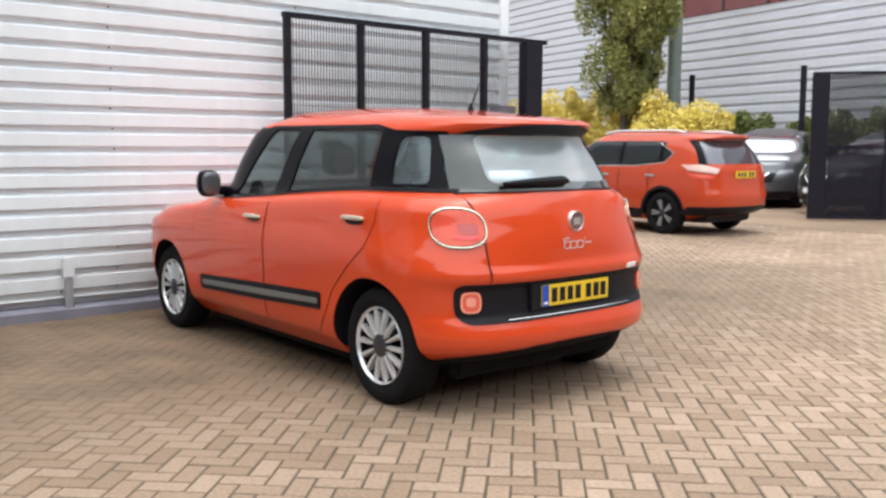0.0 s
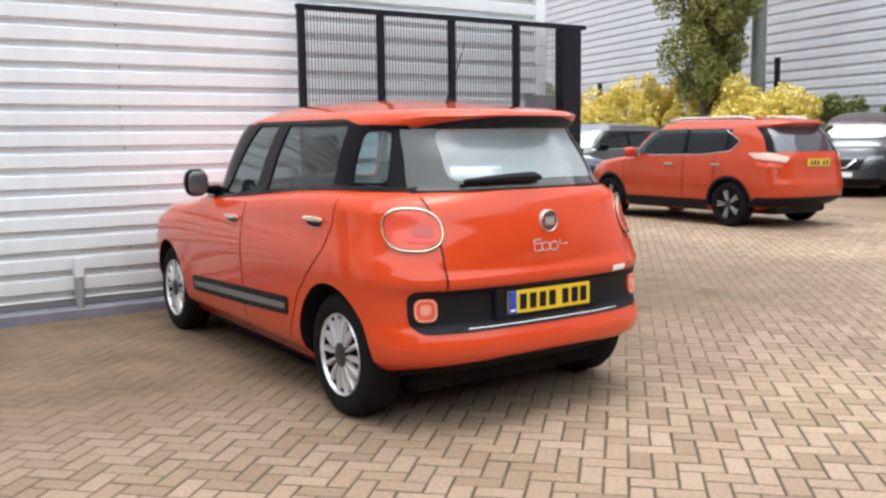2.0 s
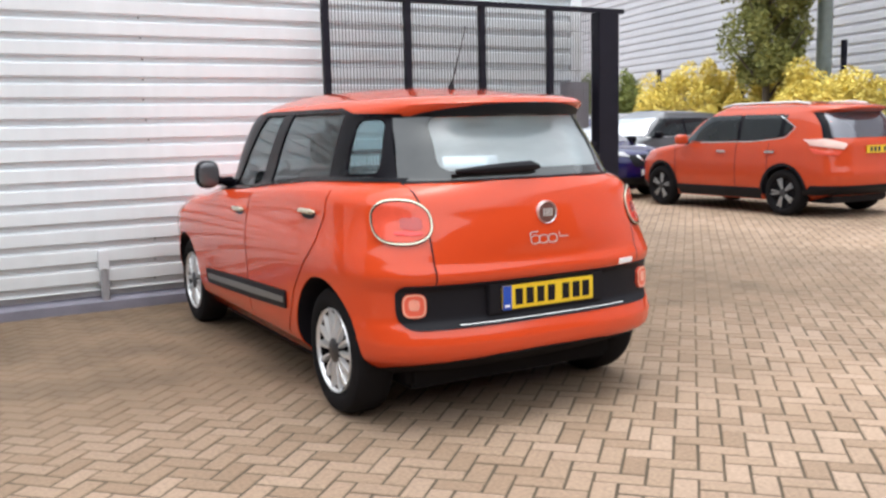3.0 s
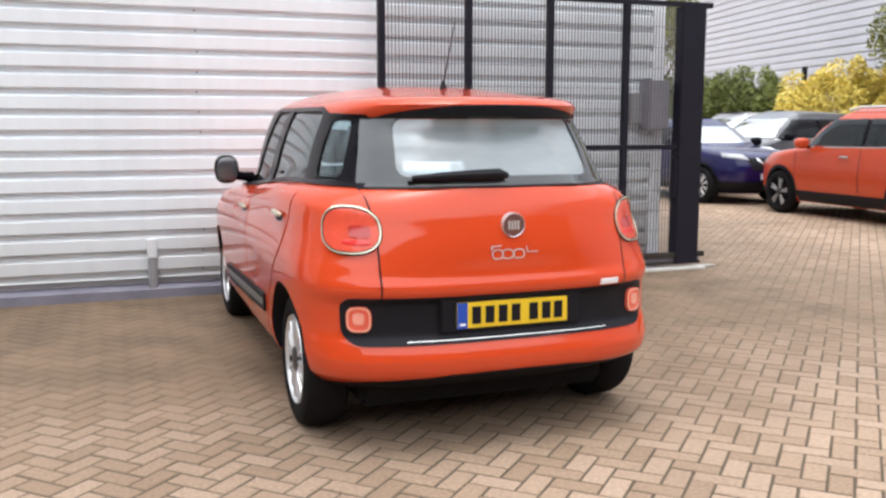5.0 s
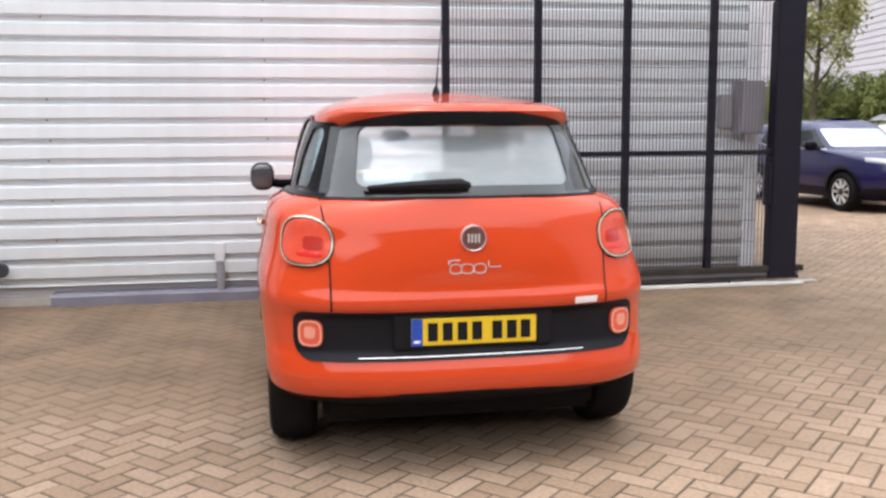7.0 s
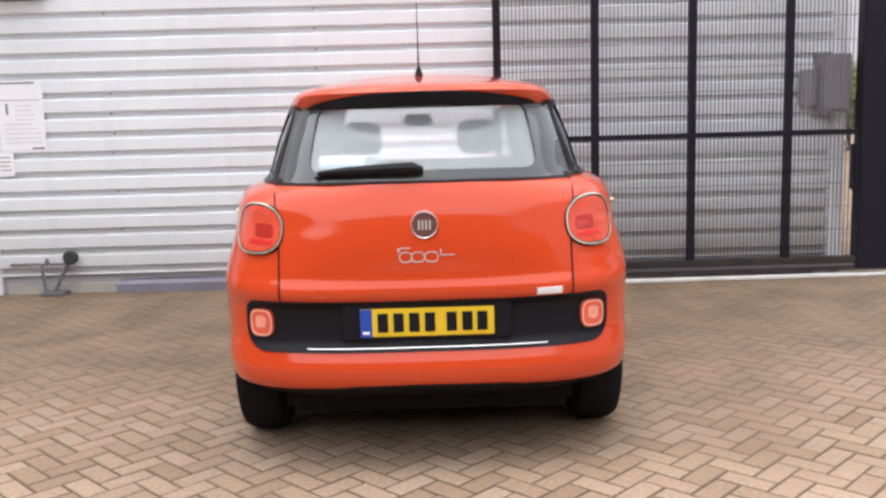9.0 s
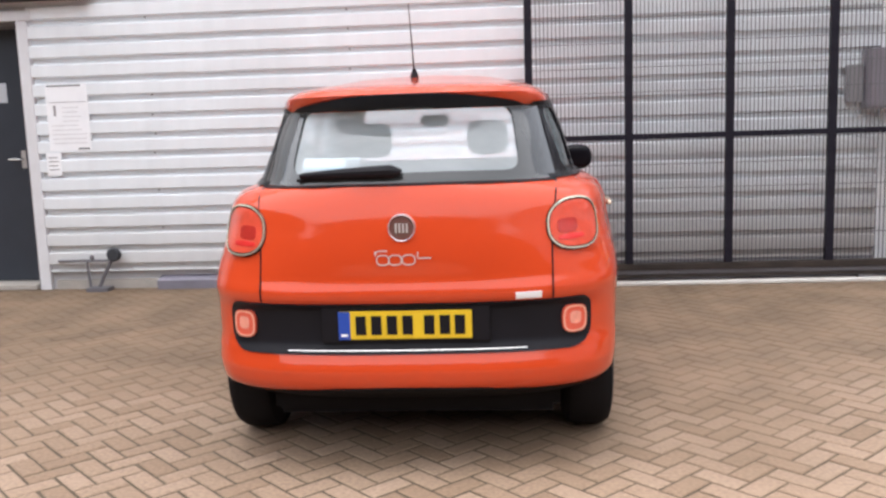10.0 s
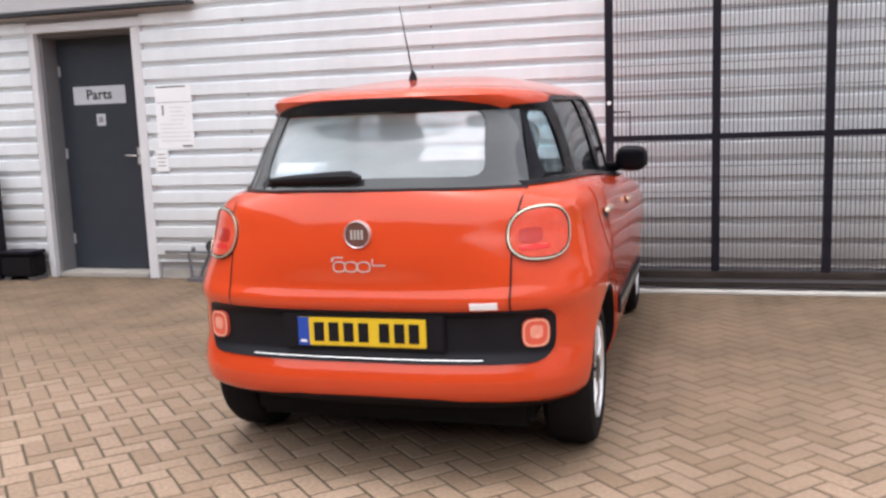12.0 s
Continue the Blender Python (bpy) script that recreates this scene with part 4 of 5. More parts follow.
            box(bm, x0 + 0.03, x1 - 0.03, y + 0.004, y + 0.009, z - 0.0025, z + 0.0025)
        part("wire_infill", bm, "wire", g, "fine grey wire infill", kind="stuff")
    part("catch", lathe(bmesh.new(), [(0.0005, y - 0.04), (0.016, y - 0.038), (0.016, y - 0.03)], "y", 14, (4.22, 0, 1.48)), "paper", g, "white cap")
    part("latch_rod", tube(bmesh.new(), [(4.25, y - 0.035, 1.41), (4.379, y - 0.035, 1.41), (4.379, y - 0.035, 1.225)], 0.007, 8), "ink_dark", g, "thin bent latch rod", smooth=True)
    t = thing("gate_track", "concrete gate track with a pale edge along the wall's foot", "track", kind="structure")
    part("sill", boxed(4.0, 7.52, y - 0.1, y - 0.02, 0.0, 0.026, 0.006), "pale_concrete", t)
    part("guide_rail", boxed(4.1, 7.7, y - 0.015, y + 0.06, 0.0, 0.02, 0.004), "concrete", t)
    for x in (4.5, 6.9):
        part("roller_block", boxed(x - 0.06, x + 0.06, y - 0.012, y + 0.05, 0.0, 0.049, 0.006), "ink", t)
    c = thing("control_cabinet", "grey metal control cabinet fixed to the wall behind the gate", "cabinet")
    part("body", boxed(6.905, 7.15, WALL_Y - 0.22, WALL_Y - 0.034, 1.37, 1.84, 0.01), "box", c)
    part("cabinet_door", boxed(6.92, 7.135, WALL_Y - 0.228, WALL_Y - 0.22, 1.385, 1.825, 0.004), "box", c)
    part("side_box", boxed(6.775, 6.9, WALL_Y - 0.12, WALL_Y - 0.034, 1.42, 1.72, 0.01), "ink", c, "grey box beside the cabinet")


def second_gate():
    """The other leaf across the entrance, standing open at a slant."""
    a, b = Vector((16.85, 8.95, 0)), Vector((19.2, 5.9, 0))
    ang = math.degrees(math.atan2(b.y - a.y, b.x - a.x))
    g = thing("yard_gate", "tall black steel gate with dark mesh at the yard entrance", "gate", pose(a.x, a.y, 0, 0, 0, ang))
    L = (b - a).length
    part("end_post", boxed(0, 0.32, -0.06, 0.06, 0.03, 2.82, 0.006), "gate", g)
    for x in (1.35, 2.35, 3.4):
        part("upright", boxed(x, x + 0.07, -0.035, 0.035, 0.05, 2.82, 0.004), "gate", g)
    part("top_rail", boxed(0, L, -0.04, 0.04, 2.82, 2.87, 0.004), "gate", g)
    part("bottom_rail", boxed(0, L, -0.04, 0.04, 0.03, 0.11, 0.004), "gate", g)
    part("middle_rail", boxed(0.32, L, -0.03, 0.03, 1.4, 1.46, 0.004), "gate", g)
    bm = bmesh.new()
    n = int((L - 0.35) / 0.03)
    for k in range(n):
        x = 0.34 + 0.03 * k
        box(bm, x, x + 0.02, -0.003, 0.003, 1.46, 2.82)
        box(bm, x, x + 0.0265, -0.003, 0.003, 0.1, 1.4)
    part("wire_infill", bm, "gate", g, kind="stuff")


def far_building():
    """Long pale ribbed hall that closes the view behind the planting."""
    ang = radians(-10.7)
    d, nrm = Vector((-math.sin(ang), math.cos(ang), 0)), Vector((-math.cos(ang), -math.sin(ang), 0))
    o = Vector((25.0, 15.0, 0))
    put = lambda s, out, z: o + d * s + nrm * out + Vector((0, 0, z))
    bm = cladding(bmesh.new(), -40, 60, 0.3, 11, 0.30, 0.06, put)
    hall = part("wall_east", bm, "far_cladding", None, "pale grey ribbed hall beyond the fence", kind="structure")
    tagged(hall, category="wall")
    bm = bmesh.new()
    m = Matrix.Translation(o) @ Matrix.Rotation(ang, 4, "Z")
    box(bm, 0.01, 20, -40, 60, 0, 11.2, m=m)
    part("hall_core", bm, "fascia", hall)
    bm = bmesh.new()
    box(bm, -0.09, 0.0, -16, 3.2, 5.68, 7.1, m=m)
    w = part("window_band", bm, "brown", hall, "dark red glazed band")
    for k in range(12):
        y = -16 + 19.2 * k / 11
        bm = bmesh.new()
        box(bm, -0.12, -0.085, y - 0.04, y + 0.04, 5.68, 7.1, m=m)
        part("mullion", bm, "ink_dark", w)


def yard_walls():
    """Plain dark walls that close the yard on the other two sides. Unseen, added to block low sky and darken
    reflections.
    """
    bm = cladding(bmesh.new(), -30, 40, 0.2, 7.5, 0.2, 0.04, lambda s, o, z: (-9.5 + o, s, z))
    tagged(part("wall_west", bm, "dark_brick", None, "unseen dark brown wall added to close the yard", kind="structure"), category="wall")
    bm = cladding(bmesh.new(), -40, 60, 0.2, 7.5, 0.2, 0.04, lambda s, o, z: (s, -13 + o, z))
    tagged(part("wall_south", bm, "dark_brick", None, "unseen dark brown wall added to close the yard", kind="structure"), category="wall")


# ---- planting ----
def leaf_cloud(bm, rng, centre, radii, count, size, hollow=0.5, lumps=None):
    """Small bent leaves spread through a lumpy crown."""
    lumps = lumps or [(Vector((0, 0, 0)), 1.0)]
    for _ in range(count):
        c, r = rng.choice(lumps)
        v = Vector((rng.gauss(0, 1), rng.gauss(0, 1), rng.gauss(0, 1))).normalized() * (hollow + (1 - hollow) * rng.random() ** 0.6) * r
        v += c
        p = Vector((centre[0] + v.x * radii[0], centre[1] + v.y * radii[1], centre[2] + v.z * radii[2]))
        a = Vector((rng.gauss(0, 1), rng.gauss(0, 1), rng.gauss(0, 0.7))).normalized()
        b = a.cross(Vector((rng.gauss(0, 1), rng.gauss(0, 1), rng.gauss(0, 1)))).normalized()
        s = size * rng.uniform(0.6, 1.4)
        q = [p - a * s, p + b * s * 0.45, p + a * s, p - b * s * 0.45]
        vs = [bm.verts.new(x) for x in q]
        bm.faces.new((vs[0], vs[1], vs[2]))
        bm.faces.new((vs[0], vs[2], vs[3]))


def lumpy(rng, n, spread=0.65, r0=0.28, r1=0.5):
    out = []
    for _ in range(n):
        v = Vector((rng.gauss(0, 1), rng.gauss(0, 1), rng.gauss(0, 1))).normalized() * rng.uniform(0.25, spread)
        out.append((v, rng.uniform(r0, r1)))
    return out


def tree(x, y, height, crown, seed, low=1.6, leaves=24000):
    rng = random.Random(seed)
    t = thing("tree", "young green tree with a dense upright crown behind the cars", "tree", pose(x, y, 0))
    bm = bmesh.new()
    tube(bm, [(0, 0, 0), (0.03, 0.02, 1.0), (-0.02, 0.04, 2.2), (0.04, 0, 3.6), (0, 0, height - 0.8)], [0.13, 0.11, 0.1, 0.07, 0.02], 10)
    part("trunk", bm, "bark", t, smooth=True)
    for k in range(9):
        bm = bmesh.new()
        a, z = 2.4 * k, 2.0 + 0.35 * k
        r = crown * rng.uniform(0.5, 0.8)
        tube(bm, [(0, 0, z), (r * 0.5 * math.cos(a), r * 0.5 * math.sin(a), z + 0.5), (r * math.cos(a), r * math.sin(a), z + 1.2)], [0.05, 0.035, 0.012], 6)
        part("limb", bm, "bark", t, smooth=True)
    # clumps on an egg-shaped crown, wide above and drawn in to the trunk below
    clumps = []
    for _ in range(70):
        h = rng.random() ** 0.8
        reach = 0.25 + 0.75 * math.sin(math.pi * min(0.12 + 0.62 * h, 1)) if h < 0.8 else 0.95 - 1.6 * (h - 0.8)
        a, q = rng.uniform(0, 2 * math.pi), rng.random() ** 0.5 * reach * 0.82
        clumps.append((Vector((q * math.cos(a), q * math.sin(a), 2 * h - 1)), rng.uniform(0.18, 0.34)))
    bm = bmesh.new()
    leaf_cloud(bm, rng, (0, 0, (height + low) / 2), (crown, crown, (height - low) / 2), leaves, 0.06, 0.2, clumps)
    part("crown", bm, "tree_leaf", t, kind="stuff")
    return t


def shrub(name, label, x, y, radii, leaf, count, size, seed, turn=0.0):
    rng = random.Random(seed)
    t = thing(name, label, "shrub", pose(x, y, 0, 0, 0, turn), "boundary planting")
    for k in range(5):
        bm = bmesh.new()
        a = 2 * math.pi * k / 5 + rng.random()
        tube(bm, [(0.1 * math.cos(a), 0.1 * math.sin(a), 0), (radii[0] * 0.5 * math.cos(a), radii[1] * 0.5 * math.sin(a), radii[2] * 1.2)], [0.03, 0.012], 6)
        part("stem", bm, "bark", t)
    bm = bmesh.new()
    leaf_cloud(bm, rng, (0, 0, radii[2] * 1.02), radii, count, size, 0.45, lumpy(rng, 34, 0.76, 0.2, 0.36))
    part("foliage", bm, leaf, t, kind="stuff")
    return t


def planting():
    tagged(part("planting_bed", boxed(19.7, 24.2, 13.2, 34, 0.0, 0.12, 0.03), "soil", None, "bare mulch bed along the fence", kind="structure"), category="bed")
    tree(21.25, 17.05, 7.6, 1.5, 11, 2.7, 62000)
    tree(19.5, 26.2, 7.6, 1.5, 17, 3.1, 12000)
    gold = "golden-yellow leafy shrub in front of the far hall"
    for k, (x, y, r, h) in enumerate(((21.4, 20.75, 1.4, 1.86), (21.5, 18.9, 1.2, 1.74), (22.0, 17.6, 1.1, 1.5), (21.2, 16.0, 1.3, 1.5), (21.0, 14.4, 1.4, 1.45))):
        shrub("golden_shrub", gold, x, y, (r, r, h), "gold_leaf", 17000, 0.055, 30 + k)
    green = "dark green clipped hedge plant by the far hall"
    for k, (x, y, r, h) in enumerate(((21.3, 22.7, 1.0, 1.75), (20.6, 26.5, 1.7, 1.75), (21.0, 24.2, 1.3, 1.75), (19.0, 29.5, 2.0, 1.9), (24.0, 15.0, 0.9, 1.3), (24.3, 14.2, 0.9, 1.3), (24.2, 13.3, 0.85, 1.32), (24.1, 12.5, 0.85, 1.3), (24.0, 11.7, 0.85, 1.28), (23.85, 10.9, 0.85, 1.25), (23.7, 10.1, 0.8, 1.25), (23.55, 9.3, 0.8, 1.25), (23.4, 8.5, 0.75, 1.25), (23.3, 7.7, 0.75, 1.25), (23.15, 6.9, 0.7, 1.25), (23.0, 6.1, 0.7, 1.25), (17.0, 32, 2.0, 2.0), (19.9, 28.0, 1.8, 1.7), (20.9, 25.3, 1.4, 1.7), (18.2, 30.8, 1.8, 1.9), (21.3, 23.2, 1.2, 1.6))):
        shrub("hedge_shrub", green, x, y, (r, r, h), "hedge_leaf", 13000, 0.055, 60 + k)


def boundary():
    for k, (x, y, h) in enumerate(((22.3, 18.9, 3.2), (22.6, 15.7, 3.5), (22.2, 12.05, 3.5), (22.4, 22.5, 3.2), (22.0, 26.2, 3.2))):
        p = thing("fence_post", "slim black steel fence post among the shrubs", "fence post", pose(x, y, 0), "fence posts")
        part("post", boxed(-0.06, 0.06, -0.06, 0.06, 0, h, 0.006), "gate", p)
        part("cap", boxed(-0.07, 0.07, -0.07, 0.07, h, h + 0.03, 0.006), "gate", p)
    c = thing("lighting_column", "broad grey-green steel column behind the tree", "column", pose(22.9, 16.55, 0))
    part("shaft", tube(bmesh.new(), [(0, 0, 0), (0, 0, 9.5)], [0.22, 0.18], 16), "pole_green", c, smooth=True)
    part("base_plate", boxed(-0.35, 0.35, -0.35, 0.35, 0, 0.04, 0.006), "pole_green", c)


near_building()
parts_door()
notices()
wall_fittings()
slide_gate()
second_gate()
far_building()
yard_walls()
planting()
boundary()


# ---- the orange-red people carrier ----
MPV = Hull([
    # height, rear, front, half width, rear across, rear along, front across, front along
    (0.19, -0.30, 3.12, 0.74, 3.0, 9, 2.4, 7),
    (0.25, -0.46, 3.24, 0.80, 3.0, 11, 2.4, 7),
    (0.30, -0.585, 3.31, 0.845, 3.0, 12, 2.7, 9),
    (0.335, -0.668, 3.35, 0.858, 3.0, 12, 2.7, 9),
    (0.352, -0.700, 3.36, 0.864, 3.0, 12, 2.7, 9),
    (0.372, -0.711, 3.37, 0.868, 3.0, 12, 2.7, 9),
    (0.435, -0.716, 3.41, 0.875, 3.0, 12, 2.7, 9),
    (0.443, -0.713, 3.42, 0.876, 3.0, 12, 2.7, 9),
    (0.456, -0.702, 3.42, 0.876, 3.0, 12, 2.7, 9),
    (0.485, -0.697, 3.42, 0.877, 3.0, 12, 2.7, 9),
    (0.505, -0.684, 3.42, 0.877, 3.0, 12, 2.7, 9),
    (0.53, -0.668, 3.42, 0.878, 3.0, 12, 2.7, 9),
    (0.66, -0.662, 3.41, 0.882, 3.0, 12, 2.7, 9),
    (0.70, -0.702, 3.39, 0.885, 2.9, 11, 2.7, 9),
    (0.715, -0.708, 3.39, 0.8855, 2.9, 11, 2.7, 9),
    (0.733, -0.710, 3.39, 0.8855, 2.9, 11, 2.7, 9),
    (0.745, -0.7065, 3.38, 0.885, 2.9, 11, 2.7, 9),
    (0.782, -0.6935, 3.37, 0.885, 2.8, 10.5, 2.7, 9),
    (0.805, -0.692, 3.35, 0.884, 2.8, 10, 2.7, 9),
    (0.86, -0.690, 3.25, 0.876, 2.7, 9, 2.5, 8),
    (0.93, -0.681, 3.10, 0.862, 2.65, 8.4, 2.4, 7),
    (0.99, -0.669, 2.94, 0.855, 2.6, 8, 2.3, 6),
    (1.04, -0.657, 2.72, 0.847, 2.6, 8, 2.3, 6),
    (1.085, -0.644, 2.50, 0.83, 2.6, 7.5, 2.5, 6),
    (1.11, -0.634, 2.40, 0.806, 2.6, 7, 2.6, 6),
    (1.125, -0.627, 2.34, 0.774, 2.6, 6.8, 2.7, 6),
    (1.138, -0.621, 2.28, 0.737, 2.6, 6.6, 2.8, 6),
    (1.16, -0.610, 2.22, 0.724, 2.6, 6.4, 3.0, 6),
    (1.30, -0.525, 2.06, 0.685, 2.6, 6.4, 3.0, 6),
    (1.436, -0.443, 1.89, 0.636, 2.6, 6.4, 3.0, 6),
    (1.455, -0.48, 1.87, 0.627, 2.6, 6.4, 3.0, 6),
    (1.478, -0.525, 1.83, 0.614, 2.6, 6.4, 3.0, 6),
    (1.497, -0.553, 1.80, 0.6, 2.6, 6.2, 2.9, 6),
    (1.510, -0.545, 1.78, 0.588, 2.6, 6, 2.8, 6),
    (1.53, -0.46, 1.74, 0.56, 2.6, 5.5, 2.6, 5),
    (1.56, -0.15, 1.68, 0.49, 2.5, 4.5, 2.5, 4),
    (1.59, 0.16, 1.60, 0.39, 2.5, 4, 2.4, 4),
    (1.615, 0.55, 1.50, 0.25, 2.3, 3, 2.3, 3),
    (1.63, 1.0, 1.42, 0.06, 2.0, 2, 2.0, 2),
], 1.3, 0.095)


def build_mpv(matrix):
    car = thing("people_carrier", "bright orange-red compact people carrier parked nose to the white wall", "car", matrix)
    H = MPV
    bm = H.skin(bmesh.new(), 0.0, 120, 76)
    H.skin(bm, 0.035, 60, 44, flip=True, index=1)
    for f in bm.faces:
        if f.material_index == 1 and f.calc_center_median().z > 1.2:
            f.material_index = 2
    body = part("body", bm, ["red_paint", "inner", "headlining"], car, "glossy orange-red bodyshell")
    sides = rounded([(-0.40, 1.143), (1.98, 1.12), (1.46, 1.497), (0.26, 1.486), (0.1, 1.455), (-0.24, 1.447)], 0.03)
    rear_in = rounded([(-0.46, 1.183), (-0.2, 1.188), (0.2, 1.188), (0.46, 1.183), (0.428, 1.436), (-0.428, 1.436)], [0.06, 0.02, 0.02, 0.06, 0.05, 0.05])
    rear_out = rounded([(-0.604, 1.140), (-0.25, 1.149), (0.25, 1.149), (0.604, 1.140), (0.532, 1.447), (-0.532, 1.447)], 0.01)
    rear_hole = rounded([(-0.587, 1.151), (-0.25, 1.162), (0.25, 1.162), (0.587, 1.151), (0.52, 1.433), (-0.52, 1.433)], 0.015)
    screen = rounded([(-0.58, 1.125), (0.58, 1.125), (0.5, 1.48), (-0.5, 1.48)], 0.05)
    arches = [barrel(y, 0.316, 0.366, a, b) for y in (-0.02, 2.612) for a, b in ((-1.3, -0.56), (0.56, 1.3))]
    window_line = [(y, z - H.sag(y, z)) for y, z in split(sides, 4)]
    cut(body, [prism(window_line, "x", -1.5, 1.5), prism(rear_hole, "y", -1.2, 0.1), prism(screen, "y", 1.6, 2.8)] + arches)

    for side, sx in (("left", -1), ("right", 1)):
        for y in (-0.02, 2.612):
            bm = bmesh.new()
            rr = [[bm.verts.new((sx * max(min(x, H.side(y + r * math.cos(t), 0.316 + r * math.sin(t)) - 0.004), 0.5), y + r * math.cos(t), 0.316 + r * math.sin(t))) for t in np.linspace(-0.2, math.pi + 0.2, 28)] for x, r in ((0.95, 0.363), (0.55, 0.361))]
            for r0, r1 in zip(rr, rr[1:]):
                for a, b, c, d in zip(r0, r0[1:], r1[1:], r1):
                    bm.faces.new((a, b, c, d))
            part("wheel_arch_liner", bm, "black_plastic", car, smooth=True)
        rear_door = [(1.10, 0.30), (0.50, 0.31), (0.42, 0.42), (0.33, 0.58), (0.18, 0.72), (0.03, 0.84), (-0.03, 0.98), (-0.03, 1.10), (1.10, 1.085)]
        front_door = [(1.116, 0.30), (2.02, 0.31), (2.08, 0.55), (2.12, 0.8), (2.06, 1.06), (1.116, 1.085)]
        for outline, handle_y, handle_z in ((front_door, 1.26, 0.94), (rear_door, 0.145, 0.99)):
            d = part("door", H.panel(side, outline, 0.003, 0.006, 18, 26), "red_paint", car, smooth=True)
            p = H.lifted(side, handle_y, handle_z, 0.018)
            part("handle", ellipsoid((p.x, handle_y, p.z), (0.014, 0.108, 0.0135), 3.2), "dull_chrome", d, "chrome pull handle", smooth=True)
            part("handle_recess", H.panel(side, oval(handle_y, handle_z - 0.012, 0.085, 0.026, 2.6, 30), 0.0036, 0.006, 12, 8), "black_plastic", d, smooth=True)
            line = outline[-1:] + outline[:-1]
            part("shut_line", H.ribbon(side, line, 0.0028, 0.0042), "black_plastic", d)
        rub = rounded([(0.455, 0.445), (2.0, 0.39), (2.01, 0.49), (0.45, 0.55)], 0.02)
        strip = part("side_moulding", H.panel(side, rub, 0.016, 0.02, 20, 8), "black_plastic", car, "black side rubbing strip", smooth=True)
        part("inlay", H.panel(side, rounded([(0.47, 0.475), (1.96, 0.425), (1.965, 0.46), (0.468, 0.515)], 0.012), 0.02, 0.006, 20, 6), "strip", strip, "grey inlay")
        for outline in ([(1.06, 1.135), (1.24, 1.133), (1.06, 1.49), (0.92, 1.486)], [(0.02, 1.145), (0.19, 1.143), (0.2, 1.468), (0.06, 1.452)],
                        [(1.78, 1.126), (2.1, 1.12), (1.66, 1.502), (1.36, 1.498)]):
            part("window_pillar", H.panel(side, outline, 0.004, 0.014, 8, 16), "black_gloss", car, smooth=True)
        part("window_seal", H.ribbon(side, [(-0.40, 1.147), (1.98, 1.126)], 0.022, 0.006), "black_gloss", car)
        part("window_seal", H.ribbon(side, [(-0.24, 1.445), (0.1, 1.453), (0.26, 1.484), (1.47, 1.495)], 0.022, 0.006), "black_gloss", car)
        for outline in ([(1.2, 1.132), (1.92, 1.122), (1.44, 1.496), (1.04, 1.488)], [(0.15, 1.142), (1.1, 1.135), (0.98, 1.486), (0.17, 1.466)], [(-0.34, 1.146), (0.06, 1.143), (0.08, 1.453), (-0.215, 1.449)]):
            pane = part("side_window", H.panel(side, outline, -0.004, 0.004, 12, 14), "quarter_glass" if outline[0][0] < 0 else "side_glass", car, "tinted side glass", smooth=True)
            pane.visible_shadow = False
        light = rounded([(-0.24, 1.175), (0.03, 1.172), (0.045, 1.43), (-0.15, 1.428)], 0.05)
        part("quarter_surround", H.hoop(side, rounded([(-0.33, 1.149), (0.075, 1.147), (0.085, 1.449), (-0.205, 1.445)], 0.02), light, 0.005, 0.012), "black_gloss", car, smooth=True)
        # black corner between the quarter light and the rear window
        line_lo, line_hi = H.slice(1.14), H.slice(1.446)
        arc = lambda line, test: float(np.concatenate([[0], np.cumsum(np.hypot(*np.diff(line, axis=0).T))])[int(np.argmax(test(line)))])
        s0, s1 = arc(line_lo, lambda q: q[:, 0] > 0.607), arc(line_lo, lambda q: q[:, 1] > -0.31)
        s2, s3 = arc(line_hi, lambda q: q[:, 0] > 0.535), arc(line_hi, lambda q: q[:, 1] > -0.2)
        part("corner_pillar", H.panel("wrap", [(sx * s0, 1.144), (sx * s1, 1.147), (sx * s3, 1.449), (sx * s2, 1.449)], 0.006, 0.014, 16, 16), "black_gloss", car, "gloss black corner pillar", smooth=True)
        # tail lamp, fog lamp
        lens = oval(sx * 0.712, 0.968, 0.138, 0.092, 2.5, 48)
        lamp = part("tail_lamp", H.panel("wrap", lens, 0.01, 0.03, 16, 18), "tail_red", car, "red tail lamp in a chrome surround", smooth=True)
        part("chrome_ring", H.hoop("wrap", grown(lens, 0.0065), grown(lens, 0.0), 0.014, 0.03), "dull_chrome", lamp, "bright chrome surround", smooth=True)
        part("seal", H.hoop("wrap", grown(lens, 0.0), grown(lens, -0.004), 0.0118, 0.02), "black_gloss", lamp, smooth=True)
        part("seal", H.hoop("wrap", grown(lens, 0.0095), grown(lens, 0.0065), 0.0065, 0.02), "black_gloss", lamp, smooth=True)
        part("lens_core", H.panel("wrap", oval(sx * 0.662, 0.962, 0.05, 0.028, 4.0, 40), 0.0122, 0.01, 12, 10), "tail_core", lamp, "dark reflector behind the lens", smooth=True)
        part("light_strip", H.panel("wrap", oval(sx * 0.68, 0.918, 0.066, 0.011, 4.0, 40), 0.0122, 0.01, 12, 6), "tail_strip", lamp, smooth=True)
        fog_line = oval(sx * 0.665, 0.602, 0.053, 0.056, 3.2, 36)
        fog = part("fog_lamp", H.panel("wrap", fog_line, 0.018, 0.02, 10, 12), "tail_orange", car, "red rear fog lamp", smooth=True)
        part("lens_rim", H.hoop("wrap", oval(sx * 0.665, 0.602, 0.05, 0.053, 3.2, 36), oval(sx * 0.665, 0.602, 0.043, 0.046, 3.2, 36), 0.0205, 0.008), "lens_pale", fog, smooth=True)
